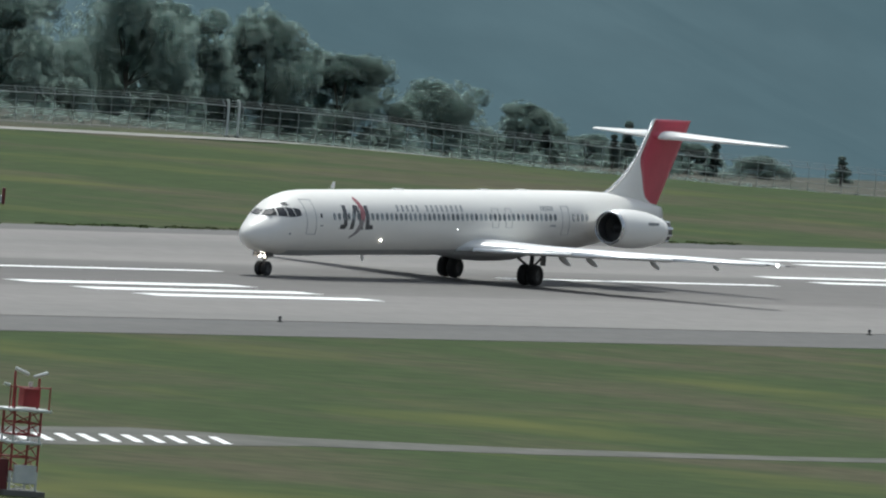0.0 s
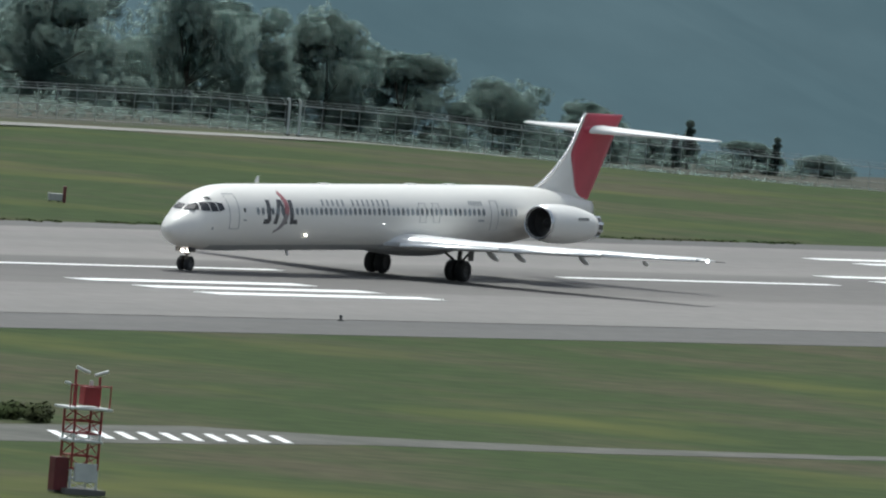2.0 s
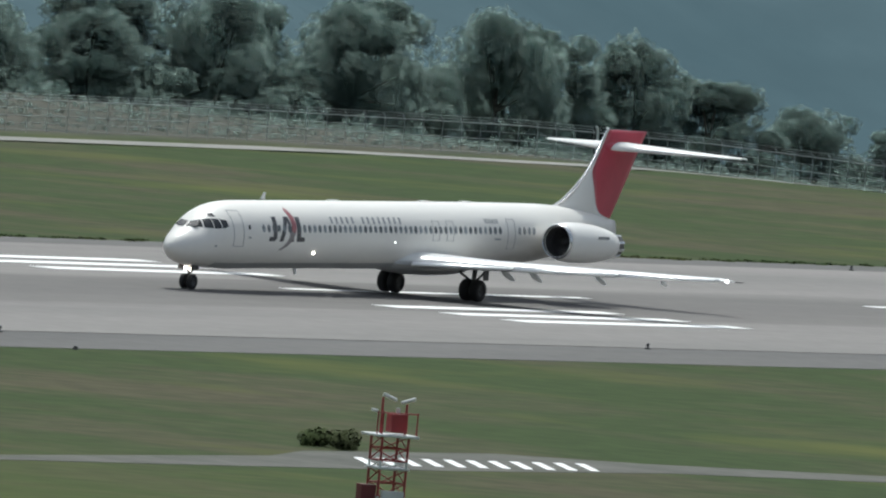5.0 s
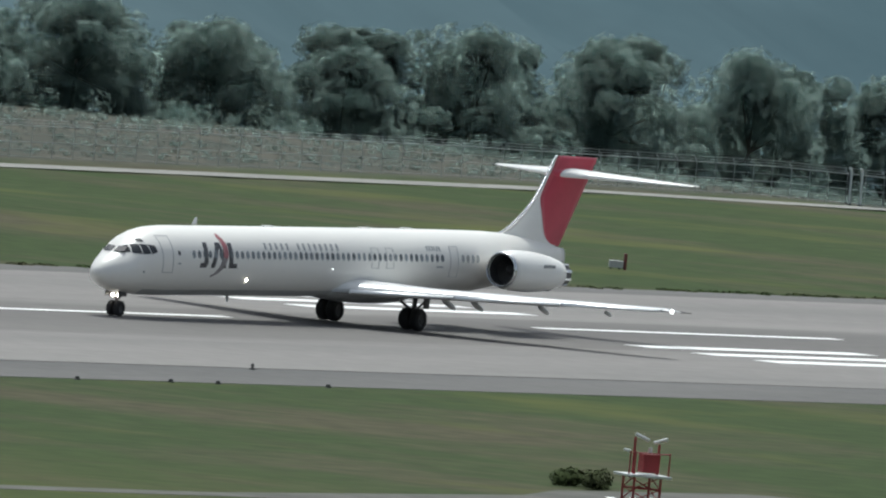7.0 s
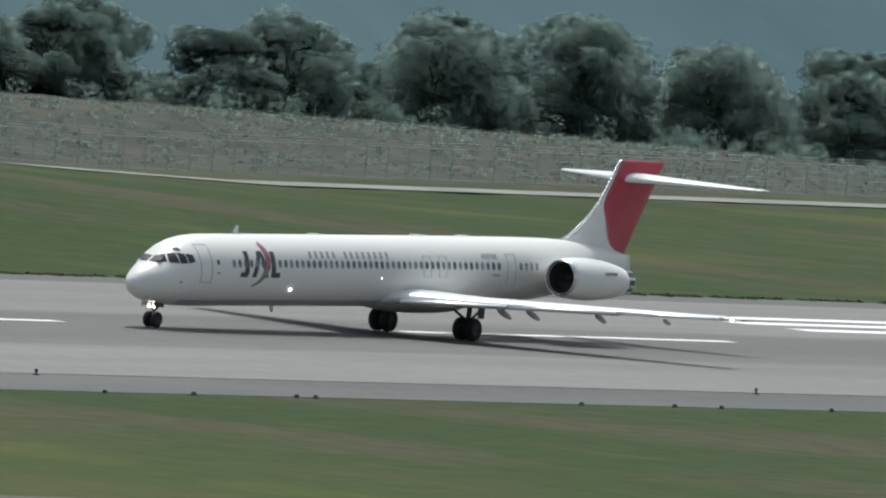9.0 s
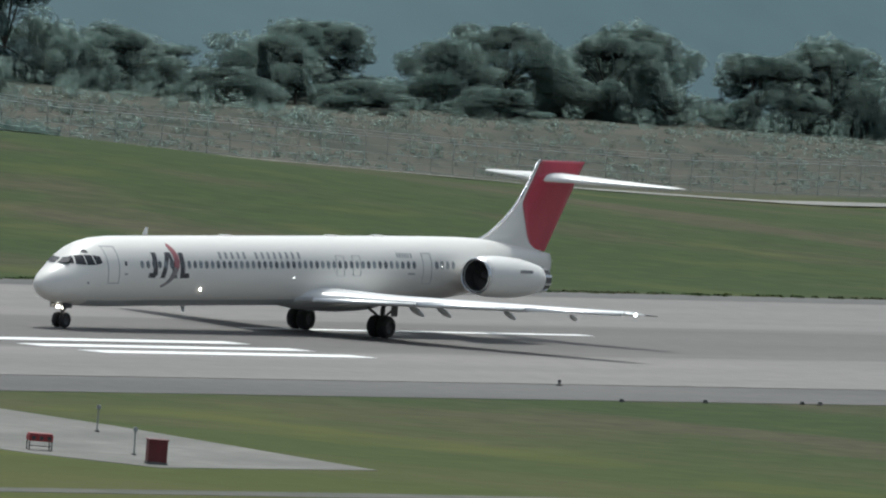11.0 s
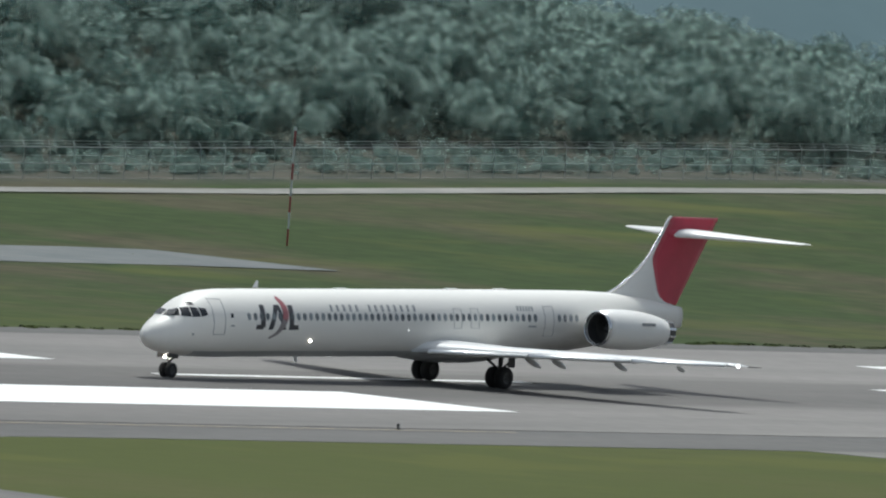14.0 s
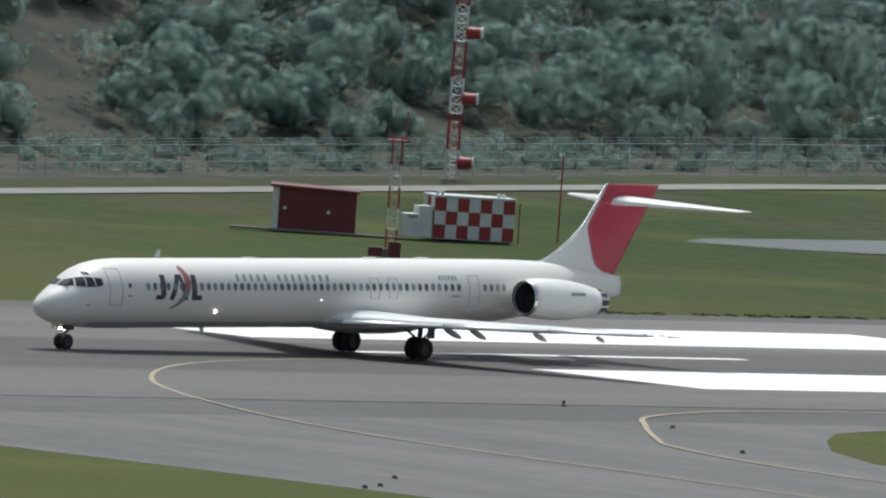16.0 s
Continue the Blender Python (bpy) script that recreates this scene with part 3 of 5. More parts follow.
# ---- hillside woods and scrub ----
def woods():
    rng = np.random.default_rng(5)
    clumps = []
    for y in np.arange(155, 242, 4.4):
        for x in np.arange(620, 1010, 5.0):
            px, py = x + rng.uniform(-2, 2), y + rng.uniform(-2, 2)
            bare = noise.noise(Vector((px * 0.11, py * 0.11, 1))) > np.interp(px, [700, 752, 778, 800], [-0.1, 0.04, 0.24, 2])
            if bare or py < 161 or px > 978 or (px > 960 and py < 200) or (px < 820 and py > 214):
                continue
            zb = float(height(px, py))
            big = np.interp(px, [640, 760, 860], [0.55, 1.0, 1.25]) * np.interp(py, [152, 158, 168], [0.4, 0.75, 1.0])
            hgt = rng.uniform(2.6, 5.0) * big
            for _ in range(6):
                clumps.append((px + rng.normal() * 1.6 * big, py + rng.normal() * 1.4 * big, zb + hgt * rng.uniform(0.15, 0.85), rng.uniform(0.9, 1.7) * big))
    v = leaf_cloud(rng, clumps, 92, 0.31)
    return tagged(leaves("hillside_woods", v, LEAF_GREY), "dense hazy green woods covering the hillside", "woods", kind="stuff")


def reeds():
    rng = np.random.default_rng(8)
    clumps = []
    for _ in range(6000):
        x = rng.uniform(640, 1260)
        y = rng.uniform(151.5, 182)
        r = rng.uniform(0.2, 0.55)
        clumps.append((x, y, float(height(x, y)) + r * 0.3, r))
    v = leaf_cloud(rng, clumps, 36, 0.075)
    return tagged(leaves("dry_scrub", v, LEAF_DRY), "pale dry reeds and scrub behind the fence", "scrub", kind="stuff")


def bushes():
    rng = np.random.default_rng(9)
    clumps = []
    for _ in range(800):
        x = rng.uniform(930, 1300)
        y = rng.uniform(187 if x > 1010 else 160, 208)
        r = rng.uniform(0.5, 1.3)
        clumps.append((x, y, float(height(x, y)) + r * 0.6, r))
    for _ in range(900):
        x = rng.uniform(730, 960)
        y = rng.uniform(152, 164)
        r = rng.uniform(0.3, 0.9)
        clumps.append((x, y, float(height(x, y)) + r * 0.5, r))
    v = leaf_cloud(rng, clumps, 90, 0.13)
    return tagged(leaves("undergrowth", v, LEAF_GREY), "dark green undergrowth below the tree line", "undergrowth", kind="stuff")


def verge_tufts():
    """Uneven grass along the far edge of the paving."""
    rng = np.random.default_rng(31)
    clumps = []
    for _ in range(600):
        x = rng.uniform(640, 1040)
        clumps.append((x, 37.7 + rng.normal() * 0.3, 0.02, rng.uniform(0.2, 0.5)))
    v = leaf_cloud(rng, clumps, 44, 0.075, 0.12)
    return tagged(leaves("verge_tufts", v, GRASS), "uneven grass tufts along the paving edge", "grass tufts", kind="stuff")


woods()
reeds()
bushes()
verge_tufts()


# ---- perimeter fence ----
def fence():
    f = thing("perimeter_fence", Matrix.Identity(4), "tall galvanised wire perimeter fence with angled post tops", "fence")
    bm = bmesh.new()
    add_rod(bm, (0, 0, -0.4), (0, 0, 2.1), 0.019, seg=6)
    add_rod(bm, (0, 0, 2.1), (0, 0.25, 2.45), 0.022, seg=6)
    first = part("post", bm, GALV, f)
    xs = np.arange(650, 1290, 2.4)
    for i, x in enumerate(xs):
        m = pose(x, 147.5, float(height(x, 147.5)))
        if i == 0:
            first.matrix_basis = m
        else:
            share("post", first.data, f, m)
    fine = np.arange(650, 1290, 1.2)
    for h, dy, r in ((0.15, 0, 0.010), (0.6, 0, 0.010), (1.05, 0, 0.019), (1.55, 0, 0.010), (2.08, 0, 0.025), (2.26, 0.12, 0.008), (2.44, 0.24, 0.010)):
        verts, faces = [], []
        for x in fine:
            z = float(height(x, 147.5)) + h + 0.02 * math.sin(x * 2.6)
            for a in range(4):
                verts.append((x, 147.5 + dy + r * math.cos(a * math.pi / 2), z + r * math.sin(a * math.pi / 2)))
        for i in range(len(fine) - 1):
            for a in range(4):
                faces.append((4 * i + a, 4 * i + (a + 1) % 4, 4 * i + 4 + (a + 1) % 4, 4 * i + 4 + a))
        link("wire", verts, faces, GALV, f)


fence()


def gate_posts():
    for x in (1158.3, 1159.7):
        z = float(height(x, 147.0))
        t = thing("gate_post", pose(x, 146.9, z), "white painted gate post with a curved top", "gate post", "gate posts in the fence")
        bm = bmesh.new()
        pts = [(0, 0, -0.3), (0, 0, 2.1), (-0.08, 0, 2.4), (-0.25, 0, 2.5)]
        for a, b in zip(pts, pts[1:]):
            add_rod(bm, a, b, 0.075, seg=8)
        part("tube", bm, WHITE, t)
        rod("foot", (0, 0, -0.35), (0, 0, 0.12), 0.2, CONCRETE, t)


gate_posts()


# ---- the airliner: x aft from the nose, port side is -y, z from the ground ----
plane = thing("airliner", pose(921.77, 0, 0.062), "white twin rear-engined jet airliner with red tail rolling on runway", "airplane")

# station, top, bottom, half width
STATIONS = [
    (0.00, 2.29, 2.27, 0.01), (0.03, 2.38, 2.18, 0.12), (0.10, 2.52, 2.04, 0.27), (0.35, 2.78, 1.80, 0.52), (0.75, 3.04, 1.60, 0.80), (1.25, 3.32, 1.45, 1.05), (1.70, 3.56, 1.37, 1.22),
    (2.10, 3.86, 1.33, 1.34), (2.55, 4.14, 1.29, 1.44), (3.00, 4.36, 1.26, 1.52), (3.60, 4.55, 1.24, 1.59), (4.40, 4.70, 1.22, 1.64), (5.50, 4.78, 1.22, 1.67),
    (8.00, 4.82, 1.27, 1.67), (14.0, 4.89, 1.34, 1.67), (20.0, 4.95, 1.41, 1.67), (26.0, 5.02, 1.47, 1.67), (30.0, 5.07, 1.55, 1.66), (33.0, 5.10, 1.78, 1.58),
    (35.5, 5.11, 2.08, 1.42), (37.5, 5.06, 2.38, 1.20), (39.5, 4.92, 2.72, 0.92), (41.0, 4.76, 3.00, 0.66), (42.4, 4.52, 3.18, 0.38), (43.2, 4.44, 3.24, 0.26), (43.6, 4.40, 3.27, 0.20),
]
STATIONS = [(u, top - 0.13 * max(0, 1 - u / 26), bot - 0.13 * max(0, 1 - u / 26), hw) for u, top, bot, hw in STATIONS]
SU = [s[0] for s in STATIONS]


def section(u):
    top, bot, hw = (float(np.interp(u, SU, [s[k] for s in STATIONS])) for k in (1, 2, 3))
    return (top + bot) / 2, (top - bot) / 2, hw


def skin_y(u, z):
    """Half width of the hull at a station and height."""
    zc, hh, hw = section(u)
    return hw * max(0.0, 1 - abs((z - zc) / hh) ** 2.05) ** (1 / 2.05)


def hull():
    seg = 56
    us = sorted(set(np.round(np.concatenate([[0, 0.01, 0.03, 0.06, 0.1], np.linspace(0.15, 6, 40), np.arange(6, 30, 1.5), np.linspace(30, 43.6, 28)]), 3)))
    verts, faces = [], []
    for u in us:
        zc, hh, hw = section(u)
        for k in range(seg):
            a = 2 * math.pi * k / seg
            c, s = math.cos(a), math.sin(a)
            e = 2 / 2.05
            verts.append((u, hw * math.copysign(abs(c) ** e, c), zc + hh * math.copysign(abs(s) ** e, s)))
    for i in range(len(us) - 1):
        for k in range(seg):
            faces.append((i * seg + k, i * seg + (k + 1) % seg, (i + 1) * seg + (k + 1) % seg, (i + 1) * seg + k))
    faces.append(tuple(range(seg)))
    faces.append(tuple((len(us) - 1) * seg + k for k in reversed(range(seg))))
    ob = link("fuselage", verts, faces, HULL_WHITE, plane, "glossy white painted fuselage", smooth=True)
    # pale grey second material on the lower hull
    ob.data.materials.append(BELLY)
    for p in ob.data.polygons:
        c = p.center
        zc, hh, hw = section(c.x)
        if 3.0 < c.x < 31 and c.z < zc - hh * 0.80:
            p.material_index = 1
    return ob


fuselage = hull()


def patch(name, quads, mat, parent, off=0.012, n=5, label=""):
    """Panels that lie on the port side of the hull: quads of (station, height) corners."""
    verts, faces = [], []
    for q in quads:
        base = len(verts)
        for j in range(n + 1):
            for i in range(n + 1):
                s, t = i / n, j / n
                u = (1 - t) * ((1 - s) * q[0][0] + s * q[1][0]) + t * ((1 - s) * q[3][0] + s * q[2][0])
                z = (1 - t) * ((1 - s) * q[0][1] + s * q[1][1]) + t * ((1 - s) * q[3][1] + s * q[2][1])
                z -= 0.10 * max(0, 1 - u / 26)
                verts.append((u, -skin_y(u, z) - off, z))
        w = n + 1
        for j in range(n):
            for i in range(n):
                faces.append((base + j * w + i, base + j * w + i + 1, base + (j + 1) * w + i + 1, base + (j + 1) * w + i))
        rim = [base + i for i in range(w)] + [base + j * w + n for j in range(1, w)] + [base + n * w + i for i in reversed(range(n))] + [base + j * w for j in reversed(range(1, n))]
        back = len(verts)
        for k in rim:
            u, y, z = verts[k]
            verts.append((u, y + off + 0.01, z))
        for k in range(len(rim)):
            k2 = (k + 1) % len(rim)
            faces.append((rim[k2], rim[k], back + k, back + k2))
    return link(name, verts, faces, mat, parent, label, smooth=False)


def outline(name, u0, u1, z0, z1, w, mat, parent, slope=0.0):
    d = slope * (u1 - u0)
    return patch(name, [((u0, z0), (u0 + w, z0), (u0 + w, z1), (u0, z1)), ((u1 - w, z0 + d), (u1, z0 + d), (u1, z1 + d), (u1 - w, z1 + d)), ((u0, z1 - w), (u1, z1 - w + d), (u1, z1 + d), (u0, z1)), ((u0, z0), (u1, z0 + d), (u1, z0 + w + d), (u0, z0 + w))], mat, parent, 0.014, 12)


def cabin_windows():
    bm = bmesh.new()
    # rounded pane, proud of the skin
    add_box(bm, (-0.135, -0.02, -0.20), (0.135, 0.02, 0.20), 0.0)
    edges = [e for e in bm.edges if abs(e.verts[0].co.y - e.verts[1].co.y) > 0.03]
    bmesh.ops.bevel(bm, geom=edges, offset=0.075, segments=4, affect="EDGES")
    first = part("cabin_window", bm, PANE, plane, "dark rounded cabin window")
    places = [6.46 + 0.4932 * i for i in range(48)] + [31.66 + 0.49 * i for i in range(4)]
    started = False
    for side in (-1, 1):
        for u in places:
            z = 3.44 + (u - 6.46) * 0.0112 - 0.08 * max(0, 1 - u / 26)
            y = side * (skin_y(u, z) - 0.008)
            zc, hh, hw = section(u)
            m = pose(u, y, z, math.degrees(math.atan2(z - zc, hw)) * (1 if side < 0 else -1) * -0.9)
            if not started:
                first.matrix_basis = m
                started = True
            else:
                share("cabin_window", first.data, plane, m)


cabin_windows()
# cockpit glass: side and eyebrow panes
patch("cockpit_window", [((1.55, 3.40), (1.84, 3.38), (2.08, 3.76), (1.84, 3.64))], PANE_DARK, plane, 0.02, label="dark cockpit window pane")
patch("cockpit_window", [((1.90, 3.37), (2.36, 3.36), (2.46, 3.84), (2.13, 3.78))], PANE_DARK, plane, 0.02, label="dark cockpit window pane")
patch("cockpit_window", [((2.42, 3.35), (2.88, 3.38), (2.84, 3.83), (2.51, 3.85))], PANE_DARK, plane, 0.02, label="dark cockpit window pane")
patch("cockpit_window", [((2.95, 3.38), (3.36, 3.48), (3.32, 3.80), (2.92, 3.84))], PANE_DARK, plane, 0.02, label="dark cockpit window pane")
patch("eyebrow_window", [((2.52, 3.94), (2.80, 3.94), (2.82, 4.12), (2.58, 4.08))], PANE_DARK, plane, 0.02, label="small dark eyebrow window")


def windshield():
    """Two centre panes across the nose."""
    for side in (-1, 1):
        verts = []
        for u, z, y in ((1.36, 3.44, 0.10), (1.55, 3.44, 0.66), (1.90, 3.70, 0.58), (1.80, 3.735, 0.08)):
            top = section(u)[0] + section(u)[1]
            verts.append((u - 0.01, side * y, min(z - 0.10, top + 0.03)))
        verts += [(a + 0.08, b, c - 0.06) for a, b, c in verts]
        faces = [(0, 1, 2, 3), (4, 7, 6, 5), (0, 4, 5, 1), (1, 5, 6, 2), (2, 6, 7, 3), (3, 7, 4, 0)]
        link("windshield", verts, faces, PANE_DARK, plane, "dark centre windshield pane")


windshield()
outline("cabin_door", 3.72, 4.62, 2.46, 4.32, 0.05, SEAM, plane)
outline("cabin_door", 30.42, 31.22, 2.74, 4.34, 0.04, SEAM, plane)
outline("overwing_exit", 22.95, 23.62, 3.05, 4.10, 0.03, SEAM, plane)
outline("overwing_exit", 24.35, 25.02, 3.07, 4.12, 0.03, SEAM, plane)
patch("door_window", [((5.05, 3.38), (5.22, 3.38), (5.22, 3.60), (5.05, 3.60))], PANE_DARK, plane)
patch("vent", [((5.0, 2.92), (5.28, 2.92), (5.28, 3.0), (5.0, 3.0))], LETTER, plane)
patch("vent", [((2.3, 2.40), (2.42, 2.40), (2.42, 2.52), (2.3, 2.52))], LETTER, plane)

# livery: plain slanted bars with a curved stripe, and rows of small bars
for q in (
    ((7.38, 2.98), (7.74, 2.92), (7.76, 4.06), (7.40, 4.06)),
    ((6.98, 2.80), (7.56, 2.80), (7.70, 3.04), (7.06, 3.04)),
    ((8.00, 2.80), (8.36, 2.80), (8.88, 4.08), (8.56, 4.08)),
    ((9.10, 2.80), (9.42, 2.80), (8.98, 4.08), (8.72, 4.08)),
    ((9.66, 2.82), (10.02, 2.82), (10.02, 4.08), (9.66, 4.08)),
    ((9.68, 2.80), (10.42, 2.82), (10.36, 3.06), (9.68, 3.04)),
):
    patch("emblem_bar", [q], INK, plane)
arc = spline([(9.06, 4.46), (9.30, 4.12), (9.40, 3.72), (9.30, 3.3), (9.02, 2.88), (8.64, 2.56), (8.20, 2.36)], 3)
half = len(arc) // 2
for mat, rng in ((ARC_RED, range(0, half)), (ARC_GREY, range(half, len(arc) - 1))):
    quads = []
    for i in rng:
        def edge(k, s):
            d = (arc[min(k + 1, len(arc) - 1)] - arc[max(k - 1, 0)]).normalized()
            wd = 0.06 + 0.15 * math.sin(math.pi * min(1, 0.12 + k / (len(arc) - 1)))
            return (arc[k].x - d.y * wd * s, arc[k].y + d.x * wd * s)
        quads.append((edge(i, 1), edge(i, -1), edge(i + 1, -1), edge(i + 1, 1)))
    patch("emblem_stripe", quads, ARC_RED if mat is ARC_RED else ARC_GREY, plane, 0.02, 2)
for i in range(14):
    if i == 5:
        continue
    u = 13.05 + 0.515 * i
    z = 3.80 + 0.011 * (u - 13)
    patch("title_bar", [((u, z), (u + 0.17, z), (u + 0.17, z + 0.34), (u, z + 0.34))], LETTER, plane, 0.01, 3)
for i in range(6):
    u = 28.25 + 0.235 * i
    patch("registration_bar", [((u, 4.05), (u + 0.12, 4.05), (u + 0.12, 4.30), (u, 4.30))], LETTER, plane, 0.01, 3)
patch("registration_bar", [((29.1, 3.2), (29.7, 3.2), (29.7, 3.3), (29.1, 3.3))], LETTER, plane, 0.01, 3)


# ---- wings and tail surfaces ----
def foil(name, ribs, mat, label, parent=plane, seg=14):
    """A tapered aerofoil skinned over ribs of (y, leading x, chord, z, thickness, twist)."""
    verts, faces = [], []
    prof = []
    for k in range(seg):
        t = 0.5 - 0.5 * math.cos(math.pi * k / (seg - 1))
        th = 5 * (0.2969 * math.sqrt(t) - 0.126 * t - 0.3516 * t * t + 0.2843 * t ** 3 - 0.1036 * t ** 4)
        prof.append((t, th))
    ring = [(t, th * 1.45) for t, th in prof] + [(t, -th * 0.55) for t, th in reversed(prof[1:-1])]
    for y, lx, ch, z, th, tw in ribs:
        for t, h in ring:
            verts.append((lx + t * ch, y, z + h * th * ch - t * ch * tw))
    n = len(ring)
    for i in range(len(ribs) - 1):
        for k in range(n):
            faces.append((i * n + k, i * n + (k + 1) % n, (i + 1) * n + (k + 1) % n, (i + 1) * n + k))
    faces.append(tuple(range(n)))
    faces.append(tuple((len(ribs) - 1) * n + k for k in reversed(range(n))))
    ob = link(name, verts, faces, mat, parent, label, smooth=True)
    return ob


def wing_le(v):
    return 20.6 + (v - 1.5) * 0.525


def wing_te(v):
    return float(np.interp(v, [0, 5.0, 16.4], [27.0, 26.55, 29.9]))


def wing_z(v):
    return 1.80 + (v - 1.5) * 0.040


for side in (-1, 1):
    ribs = [(side * v, wing_le(v), wing_te(v) - wing_le(v), wing_z(v), 0.14 - 0.0005 * v, -0.004) for v in (0.6, 1.6, 3.2, 5.0, 7.5, 10, 12.5, 15, 16.1)]
    ribs.append((side * 16.4, wing_le(16.4) + 0.25, 1.1, wing_z(16.4), 0.05, 0.02))
    wing = foil("wing", ribs, WING_METAL, "long swept white wing with slats")
    # slat line, flap fairings and lamps belong to the wing
    for v, ln in ((4.3, 1.3), (5.9, 1.2), (9.3, 1.0), (12.6, 0.6)):
        bm = bmesh.new()
        te = wing_te(v)
        zt = wing_z(v) - 0.22
        bmesh.ops.create_icosphere(bm, subdivisions=2, radius=1.0, matrix=pose(te - 0.15, side * v, zt - 0.06 - 0.08 * ln, 0, 20, 0) @ Matrix.Diagonal((ln * 0.6, 0.11, 0.08 + 0.07 * ln, 1)))
        part("flap_fairing", bm, BELLY, wing, smooth=True)
    for v0, v1 in ((1.9, 6.6), (6.7, 11.5), (11.6, 16.0)):
        foil("slat", [(side * v, wing_le(v) - 0.14, 0.95, wing_z(v) - 0.04, 0.21, -0.07) for v in (v0, (v0 + v1) / 2, v1)], SLAT, "polished bright leading-edge slat", wing, 8)
    foil("flap", [(side * v, wing_te(v) - 0.6, 0.95 - 0.03 * v, wing_z(v) - 0.06, 0.08, 0.16) for v in (2.0, 5.0, 7.5, 10.2)], WING_METAL, "lowered white flap", wing, 8)
    bm = bmesh.new()
    bmesh.ops.create_icosphere(bm, subdivisions=2, radius=0.10, matrix=Matrix.Translation((wing_le(16.35) + 0.28, side * 16.42, wing_z(16.4))))
    part("wingtip_lamp", bm, BEACON, wing, "lit white wingtip lamp")
    bm = bmesh.new()
    add_rod(bm, (wing_te(16.3) - 0.3, side * 16.4, wing_z(16.4) - 0.02), (wing_te(16.3) + 0.75, side * 16.4, wing_z(16.4) - 0.05), 0.035, 0.012)
    part("static_wick", bm, STEEL, wing)

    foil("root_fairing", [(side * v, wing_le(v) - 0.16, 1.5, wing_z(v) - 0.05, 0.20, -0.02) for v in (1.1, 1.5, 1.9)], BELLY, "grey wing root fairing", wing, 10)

# belly fairing round the wing root
bm = bmesh.new()
bmesh.ops.create_icosphere(bm, subdivisions=3, radius=1.0, matrix=Matrix.Translation((24.2, 0, 1.72)) @ Matrix.Diagonal((4.4, 2.05, 0.60, 1)))
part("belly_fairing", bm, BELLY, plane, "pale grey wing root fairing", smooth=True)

def fin():
    """White fin with the leading edge bare and the swept aft part red."""
    def th(z, t):
        w = float(np.interp(z, [4.4, 9.2], [0.62, 0.34]))
        return w * (0.5 * math.sin(math.pi * min(1, 0.08 + 0.92 * t) ** 0.75))
    le = spline([(37.3, 5.02), (38.1, 5.30), (38.74, 5.66), (39.6, 6.22), (40.53, 7.01), (41.2, 7.85), (41.75, 8.64), (41.98, 9.0), (42.25, 9.20)], 4)
    def le_u(z):
        zs = [p.y for p in le]
        return float(np.interp(z, zs, [p.x for p in le]))
    def te_u(z):
        return float(np.interp(z, [4.3, 4.5, 9.2], [43.05, 43.2, 46.2]))
    def red_u(z):
        return float(np.interp(z, [4.5, 4.62, 4.9, 5.3, 5.9, 6.6, 7.0, 7.5, 8.5, 9.3], [43.0, 42.1, 41.55, 41.2, 40.95, 40.75, 40.75, 41.05, 41.75, 42.2]))
    zs = np.concatenate([np.linspace(4.5, 5.2, 8), np.linspace(5.3, 9.2, 30)])
    for name, mat, lo, hi, label in (("fin", SKIN, None, red_u, "white swept fin"), ("red_panel", RED_TAIL, red_u, te_u, "large red painted tail emblem panel")):
        verts, faces = [], []
        n = 10
        for z in zs:
            a0, a1 = le_u(max(z, 5.02)), te_u(z)
            s0 = a0 if lo is None else max(lo(z), a0 + 0.06)
            s1 = max(hi(z), s0 + 0.01)
            for side in (-1, 1):
                for k in range(n + 1):
                    u = s0 + (s1 - s0) * k / n
                    verts.append((u, side * th(z, (u - a0) / (a1 - a0)), z))
        w = 2 * (n + 1)
        for j in range(len(zs) - 1):
            for s in (0, 1):
                for k in range(n):
                    i = j * w + s * (n + 1) + k
                    faces.append((i, i + 1, i + 1 + w, i + w) if s == 0 else (i, i + w, i + 1 + w, i + 1))
            for k in (0, n):
                i = j * w + k
                faces.append((i, i + n + 1, i + n + 1 + w, i + w))
        last = (len(zs) - 1) * w
        for k in range(n):
            faces.append((last + k, last + k + 1, last + n + 2 + k, last + n + 1 + k))
        link(name, verts, faces, mat, plane, label, smooth=True)
    # bare metal leading edge
    bm = bmesh.new()
    for a, b in zip(le, le[1:]):
        add_rod(bm, (a.x - 0.02, 0, a.y), (b.x - 0.02, 0, b.y), 0.055, seg=8)
    part("fin_leading_edge", bm, BARE, plane, "polished metal fin leading edge", smooth=True)


fin()
for side in (-1, 1):
    foil("tailplane", [(side * v, 42.15 + v * 0.60, 3.7 - v * 0.44, 8.20 + v * 0.008, 0.13 - 0.004 * v, -0.045) for v in (0.0, 1.5, 3.5, 5.6, 6.0)] + [(side * 6.12, 46.0, 0.8, 8.28, 0.04, 0)], SKIN, "white swept tailplane on top of the fin")
bm = bmesh.new()
bmesh.ops.create_icosphere(bm, subdivisions=3, radius=1.0, matrix=Matrix.Translation((43.0, 0, 8.28)) @ Matrix.Diagonal((1.35, 0.30, 0.36, 1)))
part("tailplane_fairing", bm, RED_TAIL, plane, "red bullet fairing at tailplane root", smooth=True)


